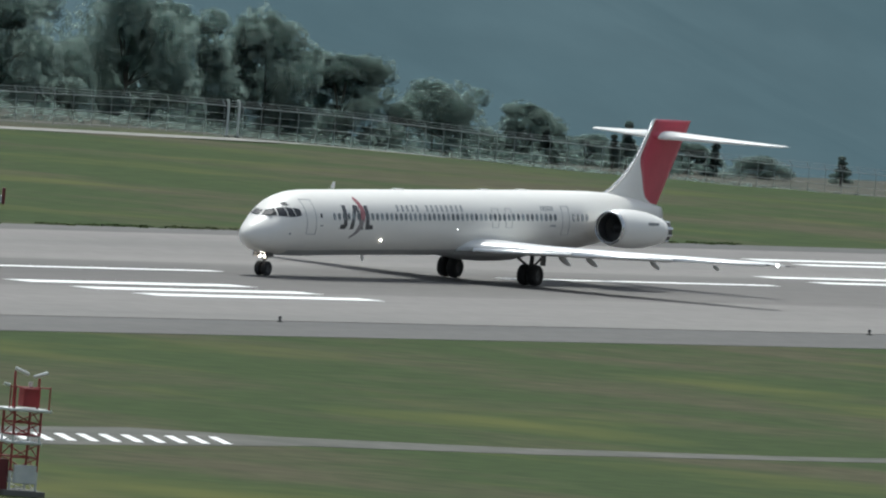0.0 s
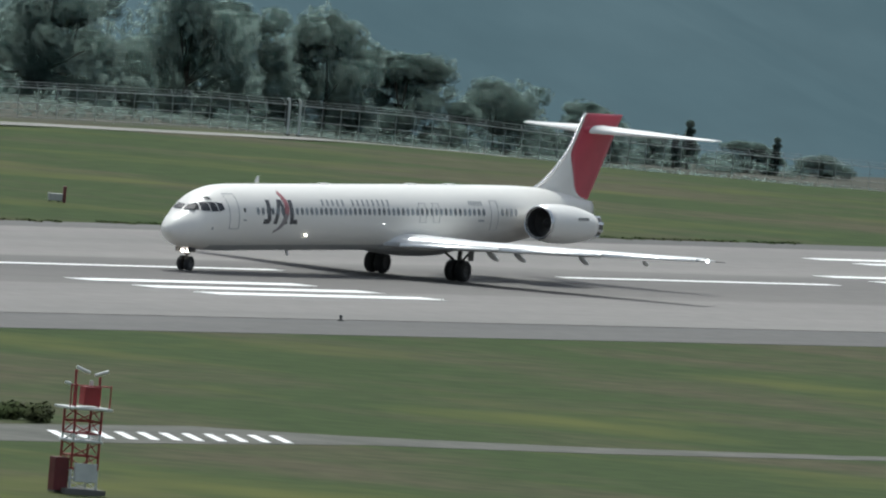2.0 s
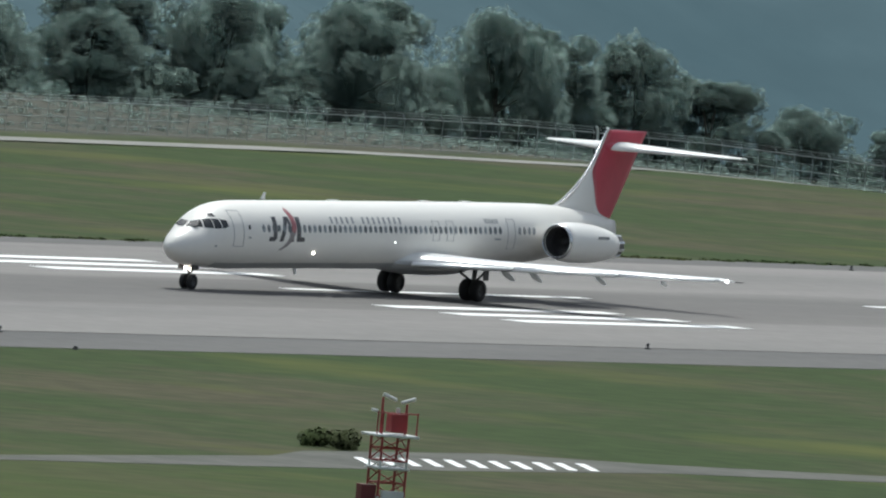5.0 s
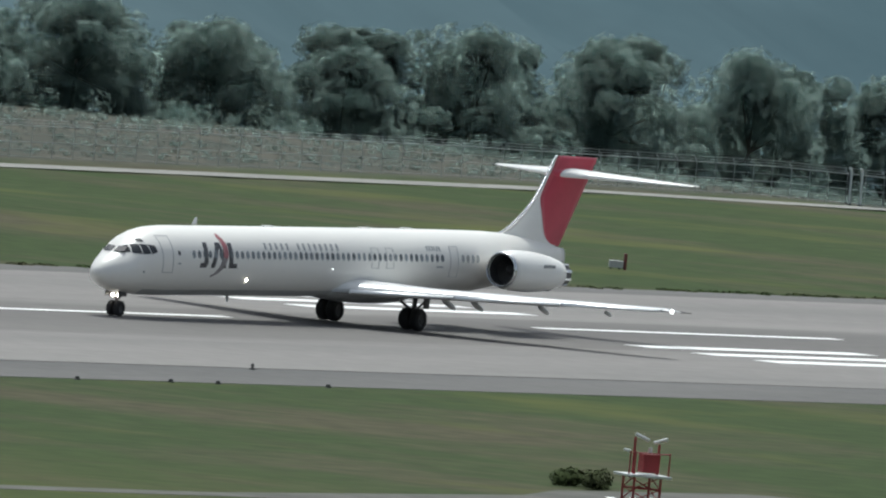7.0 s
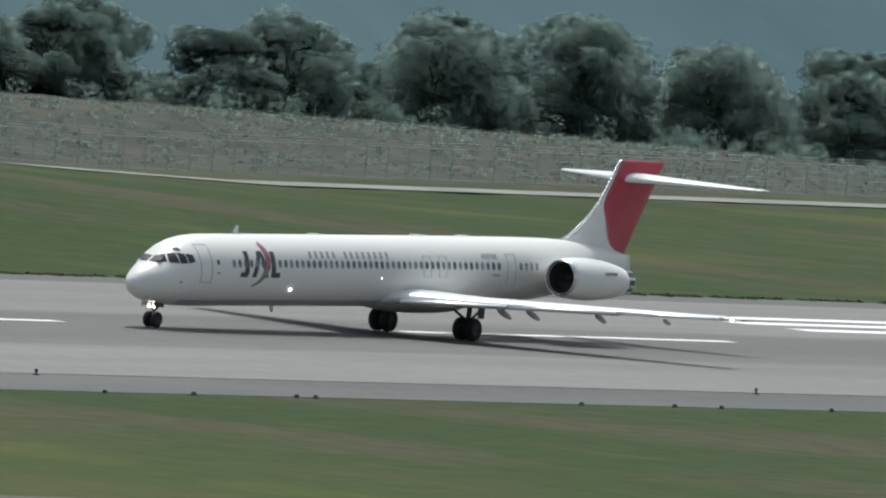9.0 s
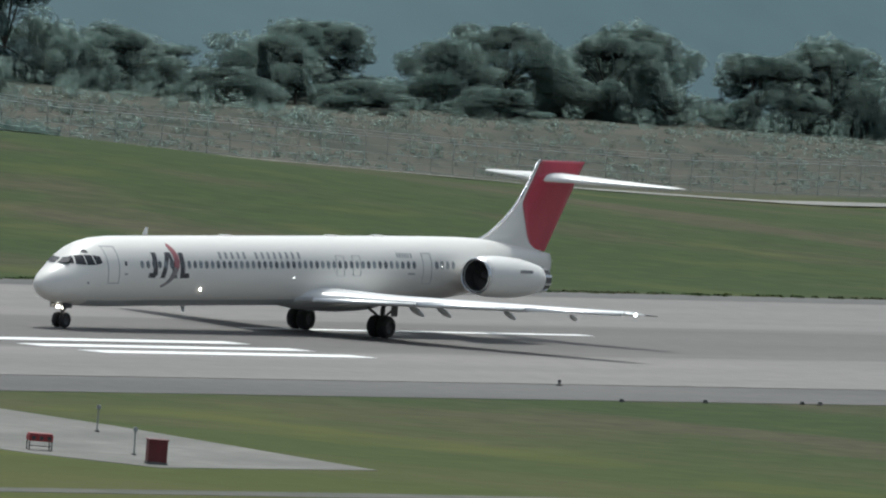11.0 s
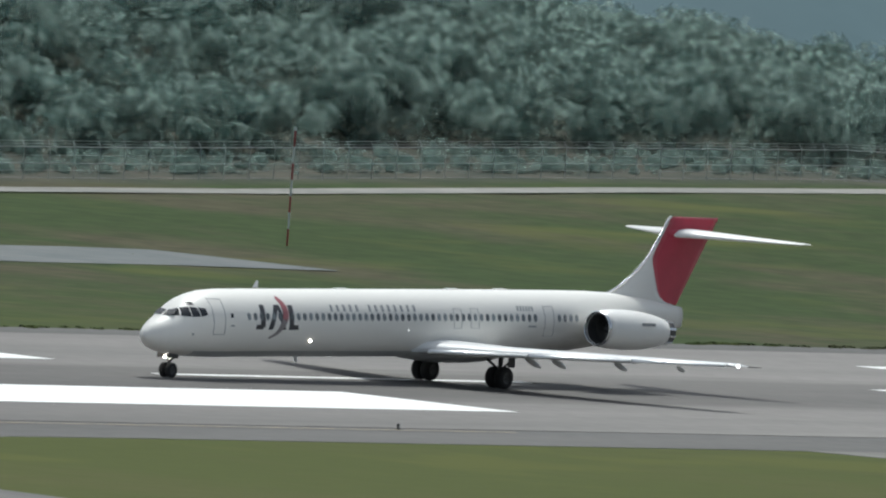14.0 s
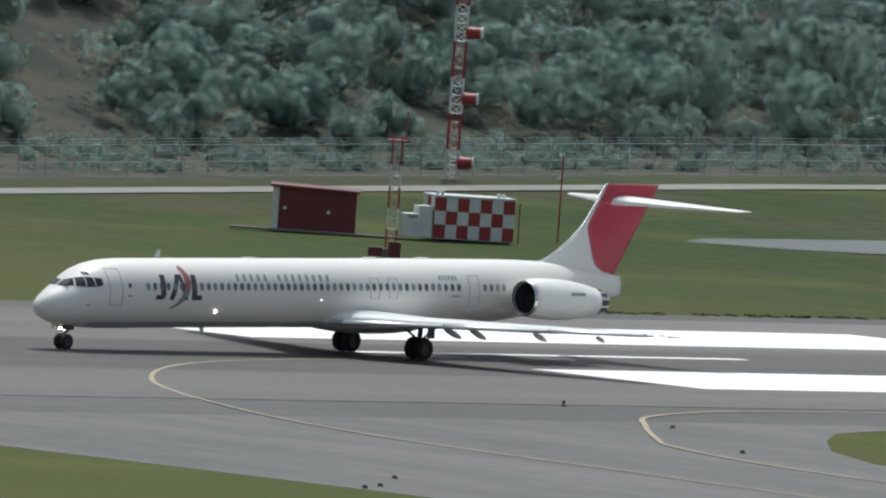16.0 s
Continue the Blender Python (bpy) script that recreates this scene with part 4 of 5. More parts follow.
# ---- engines ----
def lathe(name, rings, mat, parent, m, label="", seg=36, cap=False):
    verts, faces = [], []
    for x, r in rings:
        for k in range(seg):
            a = 2 * math.pi * k / seg
            verts.append(m @ Vector((x, r * math.cos(a), r * math.sin(a))))
    for i in range(len(rings) - 1):
        for k in range(seg):
            faces.append((i * seg + k, i * seg + (k + 1) % seg, (i + 1) * seg + (k + 1) % seg, (i + 1) * seg + k))
    if cap:
        faces.append(tuple((len(rings) - 1) * seg + k for k in range(seg)))
    return link(name, verts, faces, mat, parent, label, smooth=True)


for side in (-1, 1):
    m = pose(33.0, side * 3.05, 3.34, 0, 1.2, 0)
    nac = lathe("engine_nacelle", [(0.22, 0.80), (0.10, 0.84), (0.16, 0.93), (0.5, 1.0), (1.2, 1.06), (2.4, 1.07), (3.6, 1.0), (4.6, 0.86), (5.3, 0.72), (5.3, 0.66), (4.4, 0.66)], SKIN, plane, m, "white engine nacelle")
    lathe("intake_lip", [(0.30, 0.80), (0.06, 0.825), (0.0, 0.865), (0.04, 0.905), (0.17, 0.945)], BARE, nac, m, "polished metal intake lip")
    lathe("intake_duct", [(0.25, 0.80), (0.9, 0.80), (1.05, 0.80), (1.06, 0.2)], DARK, nac, m, "dark engine intake duct")
    lathe("spinner", [(1.1, 0.30), (0.9, 0.24), (0.72, 0.12), (0.66, 0.01)], STEEL, nac, m, "grey fan spinner", 20)
    blade_mesh = None
    for k in range(22):
        b = m @ Matrix.Translation((0.98, 0, 0)) @ Matrix.Rotation(2 * math.pi * k / 22, 4, "X")
        if blade_mesh is None:
            bl = link("fan_blade", [(-0.06, -0.03, 0.26), (0.06, 0.05, 0.26), (0.04, 0.12, 0.78), (-0.05, -0.06, 0.78), (-0.05, -0.01, 0.26), (0.07, 0.07, 0.26), (0.05, 0.14, 0.78), (-0.04, -0.04, 0.78)], [(0, 1, 2, 3), (7, 6, 5, 4), (0, 4, 5, 1), (2, 6, 7, 3), (1, 5, 6, 2), (0, 3, 7, 4)], STEEL, nac)
            blade_mesh = bl.data
            bl.matrix_basis = b
        else:
            share("fan_blade", blade_mesh, nac, b)
    lathe("exhaust_nozzle", [(4.9, 0.70), (5.35, 0.66), (5.95, 0.60), (5.95, 0.55), (5.2, 0.55), (5.2, 0.02)], STEEL, nac, m, "dark metal lobed exhaust nozzle")
    for k in range(10):
        a = 2 * math.pi * k / 10
        bm = bmesh.new()
        add_box(bm, (5.2, -0.07, 0.58), (5.9, 0.07, 0.69), 0.02)
        o = part("nozzle_lobe", bm, BARE, nac)
        o.matrix_basis = m @ Matrix.Rotation(a, 4, "X")
    foil("pylon", [(side * v, 34.2, 4.6, 3.55, 0.07, 0.0) for v in (1.0, 1.7, 2.3)], SKIN, "white engine pylon", nac)
for k in range(5):
    patch_u = 35.55 + 0.22 * k
    box("nacelle_bar", (patch_u, -4.155, 3.58), (patch_u + 0.15, -4.10, 3.74), LETTER, plane, bevel=0.0)


# ---- undercarriage ----
def wheel(x, y, r, w):
    hub = new("wheel")
    hub.parent = plane
    hub.matrix_basis = pose(x, y, r)
    bm = bmesh.new()
    bm2 = bmesh.new()
    rings = [(-w / 2, r * 0.55), (-w / 2, r * 0.86), (-w * 0.36, r * 0.97), (-w * 0.15, r), (w * 0.15, r), (w * 0.36, r * 0.97), (w / 2, r * 0.86), (w / 2, r * 0.55)]
    turn = Matrix.Rotation(math.pi / 2, 4, "Z")
    lathe("tyre", rings, TYRE, hub, turn, "black rubber tyre", 32)
    lathe("rim", [(-w * 0.42, r * 0.56), (-w * 0.3, r * 0.45), (-w * 0.3, 0.02)], STEEL, hub, turn, "dark grey wheel rim", 24)
    lathe("rim", [(w * 0.42, r * 0.56), (w * 0.3, r * 0.45), (w * 0.3, 0.02)], STEEL, hub, turn, "dark grey wheel rim", 24)
    for k in range(5):
        a = 2 * math.pi * k / 5
        bm3 = bmesh.new()
        add_rod(bm3, (r * 0.32 * math.cos(a), -w * 0.36, r * 0.32 * math.sin(a)), (r * 0.32 * math.cos(a), -w * 0.28, r * 0.32 * math.sin(a)), r * 0.07)
        part("wheel_bolt", bm3, STEEL, hub)
    return hub


WHEELS = []
for y in (-0.22, 0.22):
    WHEELS.append((wheel(2.2, y, 0.40, 0.26), 2.2, y, 0.40))
for side in (-1, 1):
    for d in (-0.31, 0.31):
        WHEELS.append((wheel(25.9, side * 2.55 + d, 0.58, 0.50), 25.9, side * 2.55 + d, 0.58))
gear = thing("nose_gear", Matrix.Identity(4), "", "")
for k in list(gear.keys()):
    del gear[k]
gear.parent = plane
rod("strut", (2.25, 0, 0.34), (2.25, 0, 1.45), 0.09, STEEL, gear)
rod("axle", (2.25, -0.25, 0.34), (2.25, 0.25, 0.34), 0.05, STEEL, gear)
rod("drag_brace", (2.25, 0, 0.8), (3.1, 0, 1.4), 0.05, STEEL, gear)
box("gear_door", (1.7, -0.40, 1.02), (2.5, -0.36, 1.36), STEEL, gear)
box("gear_door", (1.7, 0.36, 1.02), (2.5, 0.40, 1.36), STEEL, gear)
for y in (-0.16, 0.16):
    bm = bmesh.new()
    bmesh.ops.create_icosphere(bm, subdivisions=2, radius=0.085, matrix=Matrix.Translation((2.06, y, 1.06)) @ Matrix.Diagonal((0.5, 1, 1, 1)))
    part("taxi_lamp", bm, LAMP_ON, gear, "lit warm-white taxi lamp")
for side in (-1, 1):
    g = new("main_gear")
    g.parent = plane
    y = side * 2.55
    rod("strut", (25.9, y, 0.5), (25.85, y + side * 0.1, 1.9), 0.13, STEEL, g)
    rod("axle", (25.9, y - 0.5, 0.54), (25.9, y + 0.5, 0.54), 0.08, STEEL, g)
    rod("side_brace", (25.9, y, 0.95), (25.8, y - side * 1.2, 1.7), 0.07, STEEL, g)
    rod("drag_brace", (25.9, y, 0.9), (26.9, y + side * 0.25, 1.75), 0.06, STEEL, g)
    box("gear_door", (25.75, y + side * 0.66, 1.15), (26.3, y + side * 0.70, 1.8), STEEL, g)
    g2 = rod("torque_link", (26.05, y, 0.62), (26.25, y, 1.05), 0.05, STEEL, g)

# lamps and blade aerials on the hull
bm = bmesh.new()
bmesh.ops.create_icosphere(bm, subdivisions=2, radius=0.07, matrix=Matrix.Translation((11.62, -skin_y(11.62, 2.18) - 0.03, 2.18)))
part("hull_lamp", bm, LAMP_ON, plane, "lit warm-white lamp on fuselage side")
bm = bmesh.new()
bmesh.ops.create_icosphere(bm, subdivisions=2, radius=0.03, matrix=Matrix.Translation((19.3, -skin_y(19.3, 2.9) - 0.02, 2.9)))
part("hull_lamp", bm, BEACON, plane, "small lit white lamp")
for u, z, dz in ((12.2, 1.36, -0.42), (4.9, 1.24, -0.14), (8.6, 4.80, 0.36), (8.0, 1.3, -0.1)):
    link("blade_aerial", [(u - 0.16, -0.02, z), (u + 0.22, -0.02, z), (u + 0.24, -0.012, z + dz), (u + 0.08, -0.012, z + dz), (u - 0.16, 0.02, z), (u + 0.22, 0.02, z), (u + 0.24, 0.012, z + dz), (u + 0.08, 0.012, z + dz)], [(0, 1, 2, 3), (7, 6, 5, 4), (0, 4, 5, 1), (1, 5, 6, 2), (2, 6, 7, 3), (3, 7, 4, 0)], WING_METAL, plane)
for u in (15.0, 24.0, 28.0):
    box("roof_aerial", (u, -0.12, section(u)[0] + section(u)[1] - 0.02), (u + 0.9, 0.12, section(u)[0] + section(u)[1] + 0.06), SKIN, plane, bevel=0.03)


# ---- approach-slope units, lamps, signs and masts ----
def papi(m):
    t = thing("approach_light_unit", m, "low red approach-slope light box on legs over concrete", "light unit", "approach-slope light units")
    bm = bmesh.new()
    add_box(bm, (-0.54, -0.40, 0.40), (0.54, 0.40, 0.70), 0.06)
    part("housing", bm, RED, t)
    box("lid", (-0.50, -0.38, 0.69), (0.50, 0.30, 0.76), RED, t, bevel=0.03)
    for x in (-0.5, 0.5):
        for y in (-0.3, 0.3):
            rod("leg", (x, y, 0.0), (x, y, 0.45), 0.03, STEEL, t)
    rod("crossbar", (-0.5, -0.3, 0.2), (0.5, -0.3, 0.2), 0.02, STEEL, t)
    for x in (-0.35, 0, 0.35):
        bm = bmesh.new()
        add_rod(bm, (x, -0.40, 0.55), (x, -0.43, 0.55), 0.09, seg=12)
        part("lens", bm, DARK, t)
    return t


unit = papi(pose(657.7, -47.5, 0.01, 0, 0, -42))
for x, y in ((656.5, -56.9), (652.8, -68.2), (651.9, -77.2)):
    copy_thing(unit, pose(x, y, 0.01, 0, 0, -42))
cab = thing("control_box", pose(651.4, -84.0, 0.01, 0, 0, -42), "dark red metal control box beside the approach lights", "control box")
box("body", (-0.42, -0.35, 0.08), (0.42, 0.35, 1.05), RED_DARK, cab, bevel=0.03)
box("base", (-0.46, -0.4, -0.05), (0.46, 0.4, 0.1), CONCRETE, cab)
box("roof", (-0.47, -0.4, 1.05), (0.47, 0.4, 1.1), RED_DARK, cab)


def stub_light(m):
    t = thing("marker_post", m, "slim grey marker post with a cap lamp", "marker post", "marker posts by the concrete path")
    rod("pole", (0, 0, -0.05), (0, 0, 1.05), 0.035, GALV, t)
    rod("cap", (0, 0, 1.05), (0, 0, 1.22), 0.12, GALV, t, r2=0.09)
    rod("foot", (0, 0, -0.05), (0, 0, 0.06), 0.12, CONCRETE, t)
    return t


post = stub_light(pose(667.4, -49.1, 0.01))
for x, y in ((664.2, -56.5), (677.3, -44.5), (675.2, -51.3), (674.0, -55.4), (667.5, -62.2), (656.3, -79.1), (670.4, -66.4)):
    copy_thing(post, pose(x, y, 0.01))


def edge_lamp(m):
    t = thing("edge_lamp", m, "small dark runway edge lamp on its stem", "runway lamp", "runway edge lamps")
    rod("base", (0, 0, -0.02), (0, 0, 0.06), 0.16, STEEL, t)
    rod("stem", (0, 0, 0.05), (0, 0, 0.16), 0.05, STEEL, t)
    rod("lens", (0, 0, 0.15), (0, 0, 0.28), 0.09, DARK, t, r2=0.07)
    return t


el = edge_lamp(pose(872, -33.0, 0.03))
for k in range(1, 8):
    copy_thing(el, pose(872 - 60 * k, -33.2, 0.03))
copy_thing(el, pose(932, -33.0, 0.03))
for k in range(-3, 8):
    copy_thing(el, pose(942 - 60 * k, 33.0, 0.03))


def ground_sign(m):
    t = thing("marker_box", m, "small dark marker box on the runway verge", "marker box", "verge marker boxes")
    box("body", (-0.09, -0.07, 0.02), (0.09, 0.07, 0.15), STEEL, t)
    box("foot", (-0.14, -0.1, -0.02), (0.14, 0.1, 0.04), STEEL, t)
    return t


gs = ground_sign(pose(743.6, -43.0, 0.0))
for x, y in ((750.9, -42.8), (759, -42.9), (760.4, -43.0), (782.3, -43.0), (794.2, -43.0), (790.5, -42.8), (803.7, -43.0), (553.2, -62.1), (565.2, -46.7), (500.8, -86.3), (509, -80.5), (503, -85.2)):
    copy_thing(gs, pose(x, y, 0.02))
fs = thing("verge_sign", pose(984, 55.0, 0.0, 0, 0, -50), "small faded grey equipment box with a red panel", "equipment box")
box("body", (-0.5, -0.25, 0.1), (0.3, 0.25, 0.5), SEAM, fs)
box("panel", (0.35, -0.2, 0.0), (0.5, 0.2, 0.95), RED_DARK, fs)
rod("leg", (-0.4, 0, -0.1), (-0.4, 0, 0.12), 0.05, STEEL, fs)
rod("leg", (0.1, 0, -0.1), (0.1, 0, 0.12), 0.05, STEEL, fs)


def lattice(parent, w, z0, z1, mat, step=0.55, r=0.035):
    """One coloured section of a square lattice mast: legs, rungs and diagonals."""
    n = max(1, round((z1 - z0) / step))
    h = w / 2

    def corner(k, z):
        return ((-h, -h, z), (h, -h, z), (h, h, z), (-h, h, z))[k % 4]

    for k in range(4):
        rod("leg", corner(k, z0), corner(k, z1), r, mat, parent, seg=6)
        for i in range(n):
            a, b = z0 + (z1 - z0) * i / n, z0 + (z1 - z0) * (i + 1) / n
            rod("rung", corner(k, a), corner(k + 1, a), r * 0.6, mat, parent, seg=5)
            rod("diagonal", corner(k, a), corner(k + 1, b), r * 0.5, mat, parent, seg=5)


def glide_mast():
    z = float(height(751, 147))
    t = thing("glide_slope_mast", pose(756.8, 146.0, z, 0, 0, -42), "tall red and white lattice mast carrying red drum antennas", "antenna mast")
    edges = [0, 2.0, 4.25, 6.5, 8.75, 11.0, 13.2, 15.2]
    for i in range(len(edges) - 1):
        lattice(t, 0.72, edges[i], edges[i + 1], WHITE if i % 2 == 0 else RED, r=0.05)
    box("footing", (-0.7, -0.7, -0.3), (0.7, 0.7, 0.15), CONCRETE, t)
    for h in (1.2, 5.2, 9.3, 13.4):
        a = rod("antenna_drum", (0.35, -0.3, h), (1.25, -0.55, h + 0.05), 0.40, RED, t, "red cylindrical antenna drum", r2=0.32, seg=16)
        rod("drum_rim", (1.22, -0.54, h + 0.05), (1.30, -0.56, h + 0.05), 0.36, WHITE, a)
        rod("bracket", (0.0, -0.2, h), (0.4, -0.3, h), 0.06, RED, a)
    return t


glide_mast()


def small_mast():
    t = thing("obstruction_mast", pose(686.0, 85.0, 0.0, 0, 0, -42), "slim red and white lattice mast with a lamp platform", "mast")
    lattice(t, 0.60, 0.3, 1.5, RED, step=0.6, r=0.028)
    lattice(t, 0.60, 1.5, 2.7, WHITE, step=0.6, r=0.028)
    lattice(t, 0.58, 2.7, 3.9, RED, step=0.6, r=0.028)
    lattice(t, 0.56, 3.9, 5.2, WHITE, step=0.6, r=0.028)
    lattice(t, 0.54, 5.2, 6.9, RED, step=0.5, r=0.032)
    box("platform", (-0.6, -0.6, 6.55), (0.6, 0.6, 6.66), RED, t)
    box("footing", (-0.5, -0.5, -0.1), (0.5, 0.5, 0.35), CONCRETE, t)
    rod("lamp_rod", (0.45, 0, 6.6), (0.5, 0, 8.3), 0.035, RED, t)
    rod("lamp", (0.5, 0, 8.3), (0.5, 0, 8.52), 0.08, WHITE, t, "white obstruction lamp")
    rod("whip_aerial", (-0.5, 0, 6.6), (-0.55, 0, 8.9), 0.02, STEEL, t)
    return t


small_mast()


def hut():
    t = thing("equipment_hut", pose(702.2, 106.0, 0.0, 0, 0, -48), "dark red metal equipment hut with flat overhanging roof", "hut")
    box("wall", (-2.35, -0.4, 0.0), (2.2, 1.9, 2.42), RED_DARK, t, "dark red ribbed metal wall", 0.02)
    box("side_wall", (-2.75, -0.35, 0.0), (-2.36, 1.85, 2.45), WHITE, t, "pale grey side cladding", 0.02)
    link("roof", [(-2.9, -0.6, 2.46), (2.4, -0.6, 2.36), (2.4, 2.1, 2.40), (-2.9, 2.1, 2.50), (-2.9, -0.6, 2.62), (2.4, -0.6, 2.50), (2.4, 2.1, 2.56), (-2.9, 2.1, 2.66)], [(3, 2, 1, 0), (4, 5, 6, 7), (0, 1, 5, 4), (1, 2, 6, 5), (2, 3, 7, 6), (3, 0, 4, 7)], RED_DARK, t, "weathered flat metal roof")
    for i in range(8):
        x = -2.1 + 0.56 * i
        box("rib", (x, -0.43, 0.05), (x + 0.06, -0.39, 2.36), RED_DARK, t, bevel=0.0)
    for x, z in ((-2.0, 1.25), (0.6, 1.15)):
        rod("wall_lamp", (x, -0.40, z), (x, -0.52, z), 0.11, WHITE, t, "round white wall lamp")
    box("plinth", (-5.2, -1.3, -0.1), (5.2, -0.41, 0.03), CONCRETE, t, "pale concrete footway")
    return t


hut()


def shelter():
    t = thing("checkered_shelter", pose(708.8, 99.6, 0.0, 0, 0, -32), "red and white checkered equipment shelter with white annex", "shelter")
    w, h, d = 4.9, 2.55, 2.6
    box("core", (-w / 2 + 0.05, 0.03, 0.05), (w / 2 - 0.05, d, h - 0.04), WHITE, t, bevel=0.0)
    nx, nz = 7, 3
    for i in range(nx):
        for j in range(nz):
            x0, x1 = -w / 2 + w * i / nx, -w / 2 + w * (i + 1) / nx
            z0, z1 = 0.1 + (h - 0.15) * j / nz, 0.1 + (h - 0.15) * (j + 1) / nz
            box("panel", (x0 + 0.004, -0.02, z0 + 0.004), (x1 - 0.004, 0.028, z1 - 0.004), RED if (i + j) % 2 == 0 else WHITE, t, bevel=0.0)
    for j in range(nz):
        z0, z1 = 0.1 + (h - 0.15) * j / nz, 0.1 + (h - 0.15) * (j + 1) / nz
        for k in range(3):
            box("panel", (-w / 2 + 0.0, 0.035 + k * 0.85, z0 + 0.004), (-w / 2 + 0.048, 0.035 + (k + 1) * 0.85 - 0.008, z1 - 0.004), WHITE if (k + j) % 2 == 0 else RED, t, bevel=0.0)
    box("roof", (-w / 2 - 0.05, -0.06, h - 0.04), (w / 2 + 0.05, d + 0.05, h + 0.1), WHITE, t, "white roof slab")
    box("annex", (-w / 2 - 1.75, -0.2, 0.1), (-w / 2 - 0.15, 1.2, 1.45), WHITE, t, "white cooling unit annex")
    box("annex_hood", (-w / 2 - 1.0, -0.1, 1.45), (-w / 2 - 0.15, 1.1, 1.95), WHITE, t, "white duct hood")
    box("vent_panel", (-w / 2 - 1.6, -0.24, 1.2), (-w / 2 - 1.1, -0.19, 1.38), GALV, t)
    for x in (-2.2, 1.55):
        a = rod("roof_lamp", (x, 0.5, h + 0.1), (x, 0.5, h + 0.32), 0.12, WHITE, t, "white twin obstruction lamp")
        rod("roof_lamp", (x + 0.3, 0.5, h + 0.1), (x + 0.3, 0.5, h + 0.32), 0.12, WHITE, t, "white twin obstruction lamp")
    rod("corner_post", (w / 2 + 0.3, 0, 0), (w / 2 + 0.3, 0, 2.4), 0.04, RED, t)
    for i in range(4):
        box("leg", (-2.2 + 1.4 * i, 0.1, -0.1), (-2.0 + 1.4 * i, 0.4, 0.1), STEEL, t, bevel=0.0)
    return t


shelter()
cab2 = thing("junction_box", pose(684.6, 83.4, 0.0, 0, 0, -42), "low dark red junction box in the grass", "junction box")
box("body", (-0.35, -0.3, -0.02), (0.35, 0.3, 0.85), RED_DARK, cab2)
box("side_box", (-1.5, -0.25, -0.02), (-0.7, 0.25, 0.5), RED_DARK, cab2)


def banded_pole(x, y, h, r, bands, label, lamp=True):
    z = float(height(x, y))
    t = thing("banded_pole", pose(x, y, z), label, "pole")
    for i in range(bands):
        rod("band", (0, 0, -0.2 if i == 0 else h * i / bands), (0, 0, h * (i + 1) / bands), r, RED if i % 2 == 0 else WHITE, t)
    if lamp:
        rod("lamp", (-0.22, 0, h * 0.72), (-0.22, 0, h * 0.72 + 0.2), 0.1, WHITE, t, "small white lamp")
        rod("lamp_arm", (0, 0, h * 0.72), (-0.22, 0, h * 0.72), 0.03, RED, t)
    rod("tip", (0, 0, h), (0, 0, h + 0.18), r * 1.3, WHITE, t)


banded_pole(717.3, 100.6, 5.1, 0.048, 1, "slim red obstruction pole with a small lamp")
banded_pole(781.6, 102.6, 6.9, 0.055, 7, "slim red and white banded pole on the grass", False)


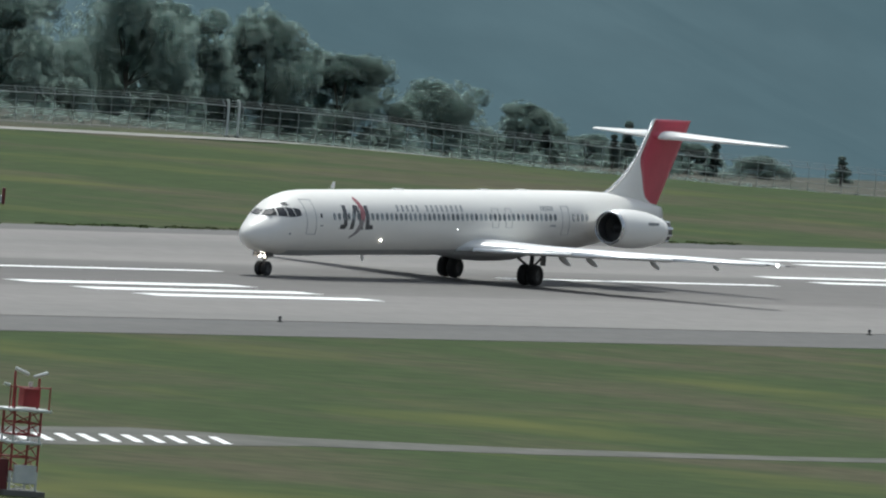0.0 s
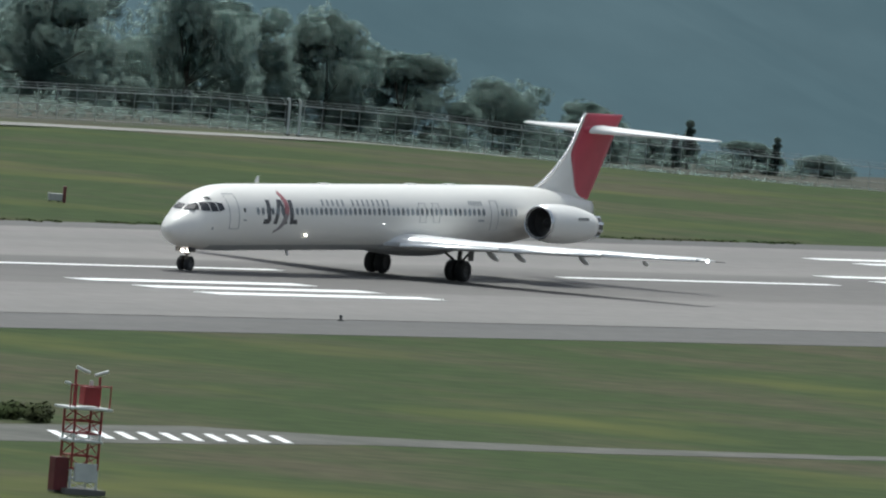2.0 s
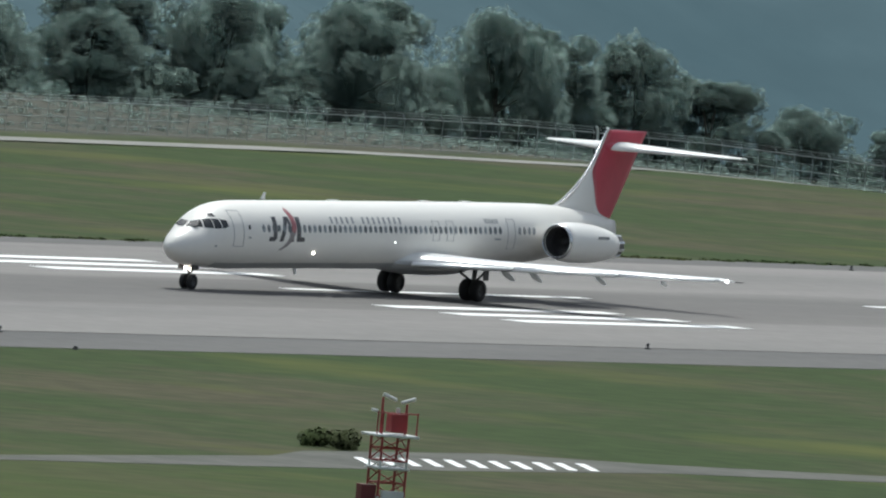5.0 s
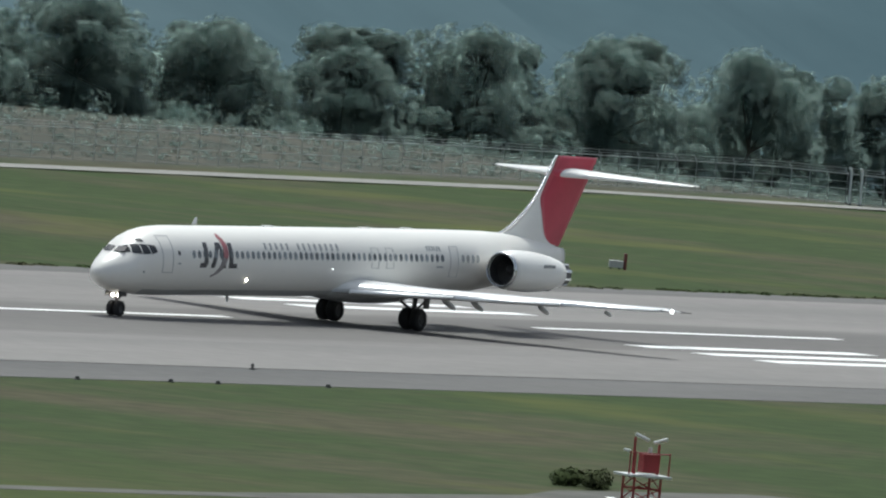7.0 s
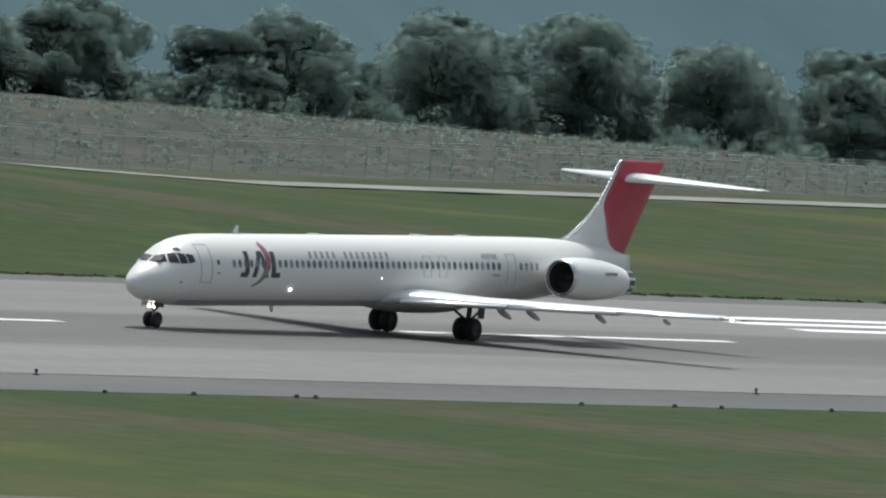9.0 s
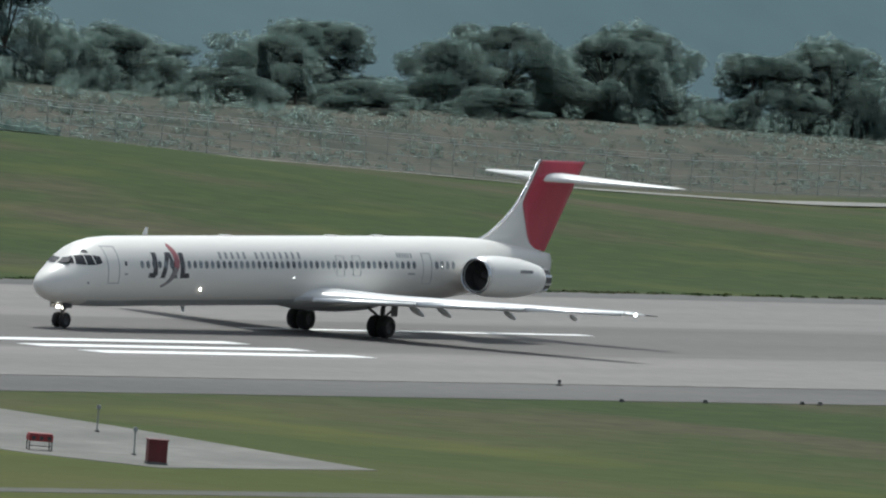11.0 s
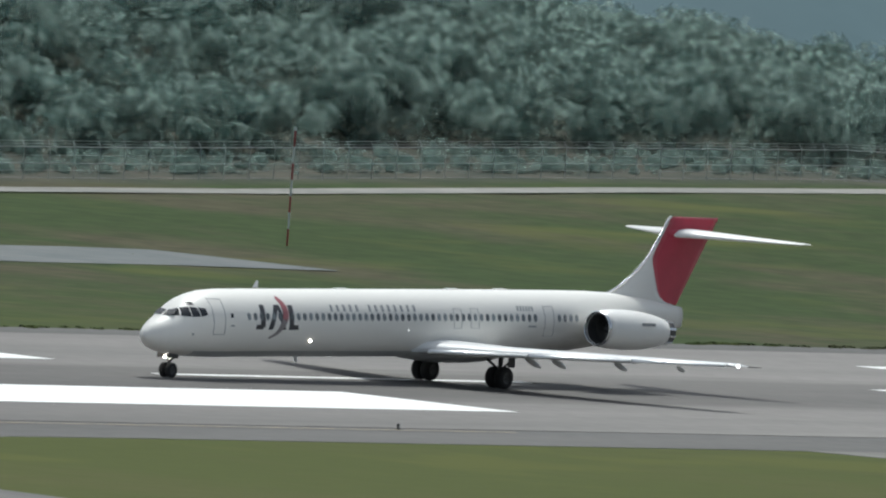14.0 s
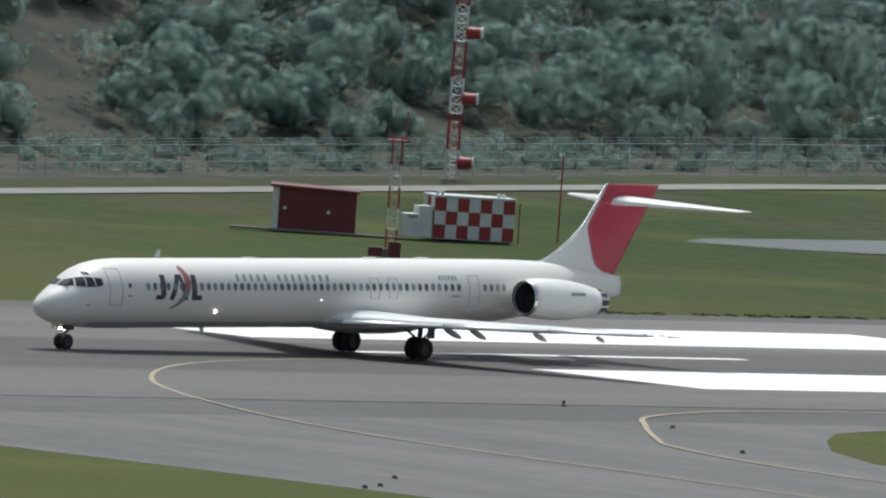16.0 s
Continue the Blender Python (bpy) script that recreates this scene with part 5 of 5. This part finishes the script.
def near_tower():
    t = thing("sensor_tower", pose(691.9, -131.0, 0.0, 0, 0, -35), "red and white lattice sensor tower with two platforms", "tower")
    w = 1.15
    lattice(t, w, 0.2, 1.0, WHITE, step=0.45, r=0.05)
    lattice(t, w, 1.0, 2.1, RED, step=0.55, r=0.05)
    lattice(t, w, 2.1, 2.45, WHITE, step=0.35, r=0.05)
    lattice(t, w, 2.45, 3.45, RED, step=0.5, r=0.05)
    box("footing", (-0.9, -0.9, -0.15), (0.9, 0.9, 0.22), CONCRETE, t)
    box("platform", (-0.95, -0.8, 3.42), (0.95, 0.8, 3.52), WHITE, t, "white grating platform")
    box("platform", (-0.7, -0.65, 2.10), (0.7, 0.65, 2.18), WHITE, t, "white grating platform")
    box("sensor_box", (-0.1, -0.25, 3.6), (0.62, 0.35, 4.35), RED, t, "red sensor cabinet", 0.03)
    for x in (-0.45, 0.62):
        rod("upright", (x, 0, 3.5), (x, 0, 5.0 if x < 0 else 4.75), 0.05, RED, t)
    for x in (-0.85, -0.62, 0.88):
        rod("railing_post", (x, -0.6, 3.5), (x, -0.6, 4.45), 0.03, RED, t)
    rod("handrail", (-0.9, -0.6, 4.4), (0.9, -0.6, 4.4), 0.025, RED, t)
    rod("lamp_head", (-0.45, 0, 5.12), (0.1, -0.1, 4.9), 0.07, WHITE, t, "white angled sensor head")
    rod("lamp_head", (0.38, 0, 4.8), (0.92, -0.1, 5.0), 0.07, WHITE, t, "white angled sensor head")
    rod("arm", (-0.9, -0.6, 4.45), (-1.15, -0.6, 4.5), 0.06, WHITE, t)
    rod("lamp", (0.25, 0.0, 4.35), (0.25, 0.0, 4.6), 0.08, WHITE, t)
    box("cabinet", (-1.25, -0.5, 0.1), (-0.62, 0.1, 1.45), RED_DARK, t, "dark red cabinet")
    box("instrument", (-0.45, -0.75, 0.5), (0.5, -0.55, 1.25), WHITE, t, "white instrument case")
    return t


near_tower()
rng_b = np.random.default_rng(21)
bush = tagged(leaves("bush", leaf_cloud(rng_b, [(rng_b.normal() * 0.7, rng_b.normal() * 0.7, 0.35 + 0.2 * rng_b.random(), 0.5) for _ in range(9)], 260, 0.06, 0.8), GRASS), "low dark green bush beside the service road", "bush")
bush.matrix_basis = pose(743.0, -96.2, -0.1)


# ---- what moves ----
def motions():
    runs = []
    x0, v, a, j, k4, k5 = 921.772, 6.69946, -0.060132, 0.610465, -166.24, 3.3756
    for k in range(33):
        t = k * 0.5
        runs.append((t, pose(x0 - v * t - a * t * t / 2 - j * t ** 3 / 6 - k4 * (t / 16) ** 4 - k5 * (t / 16) ** 5, 0, 0.062)))
    walk(plane, runs)
    # wheels roll as far as a film's frame can show it
    for hub, x, y, r in WHEELS:
        turn, rows = 0.0, []
        for f in range(0, 481, 2):
            t = f / 30
            rows.append((t, pose(x, y, r, 0, -math.degrees(turn), 0)))
            turn += min((v + a * t + j * t * t / 2 + k4 * t ** 3 / 16384) / r * 2 / 30, radians(80))
        walk(hub, rows)


motions()
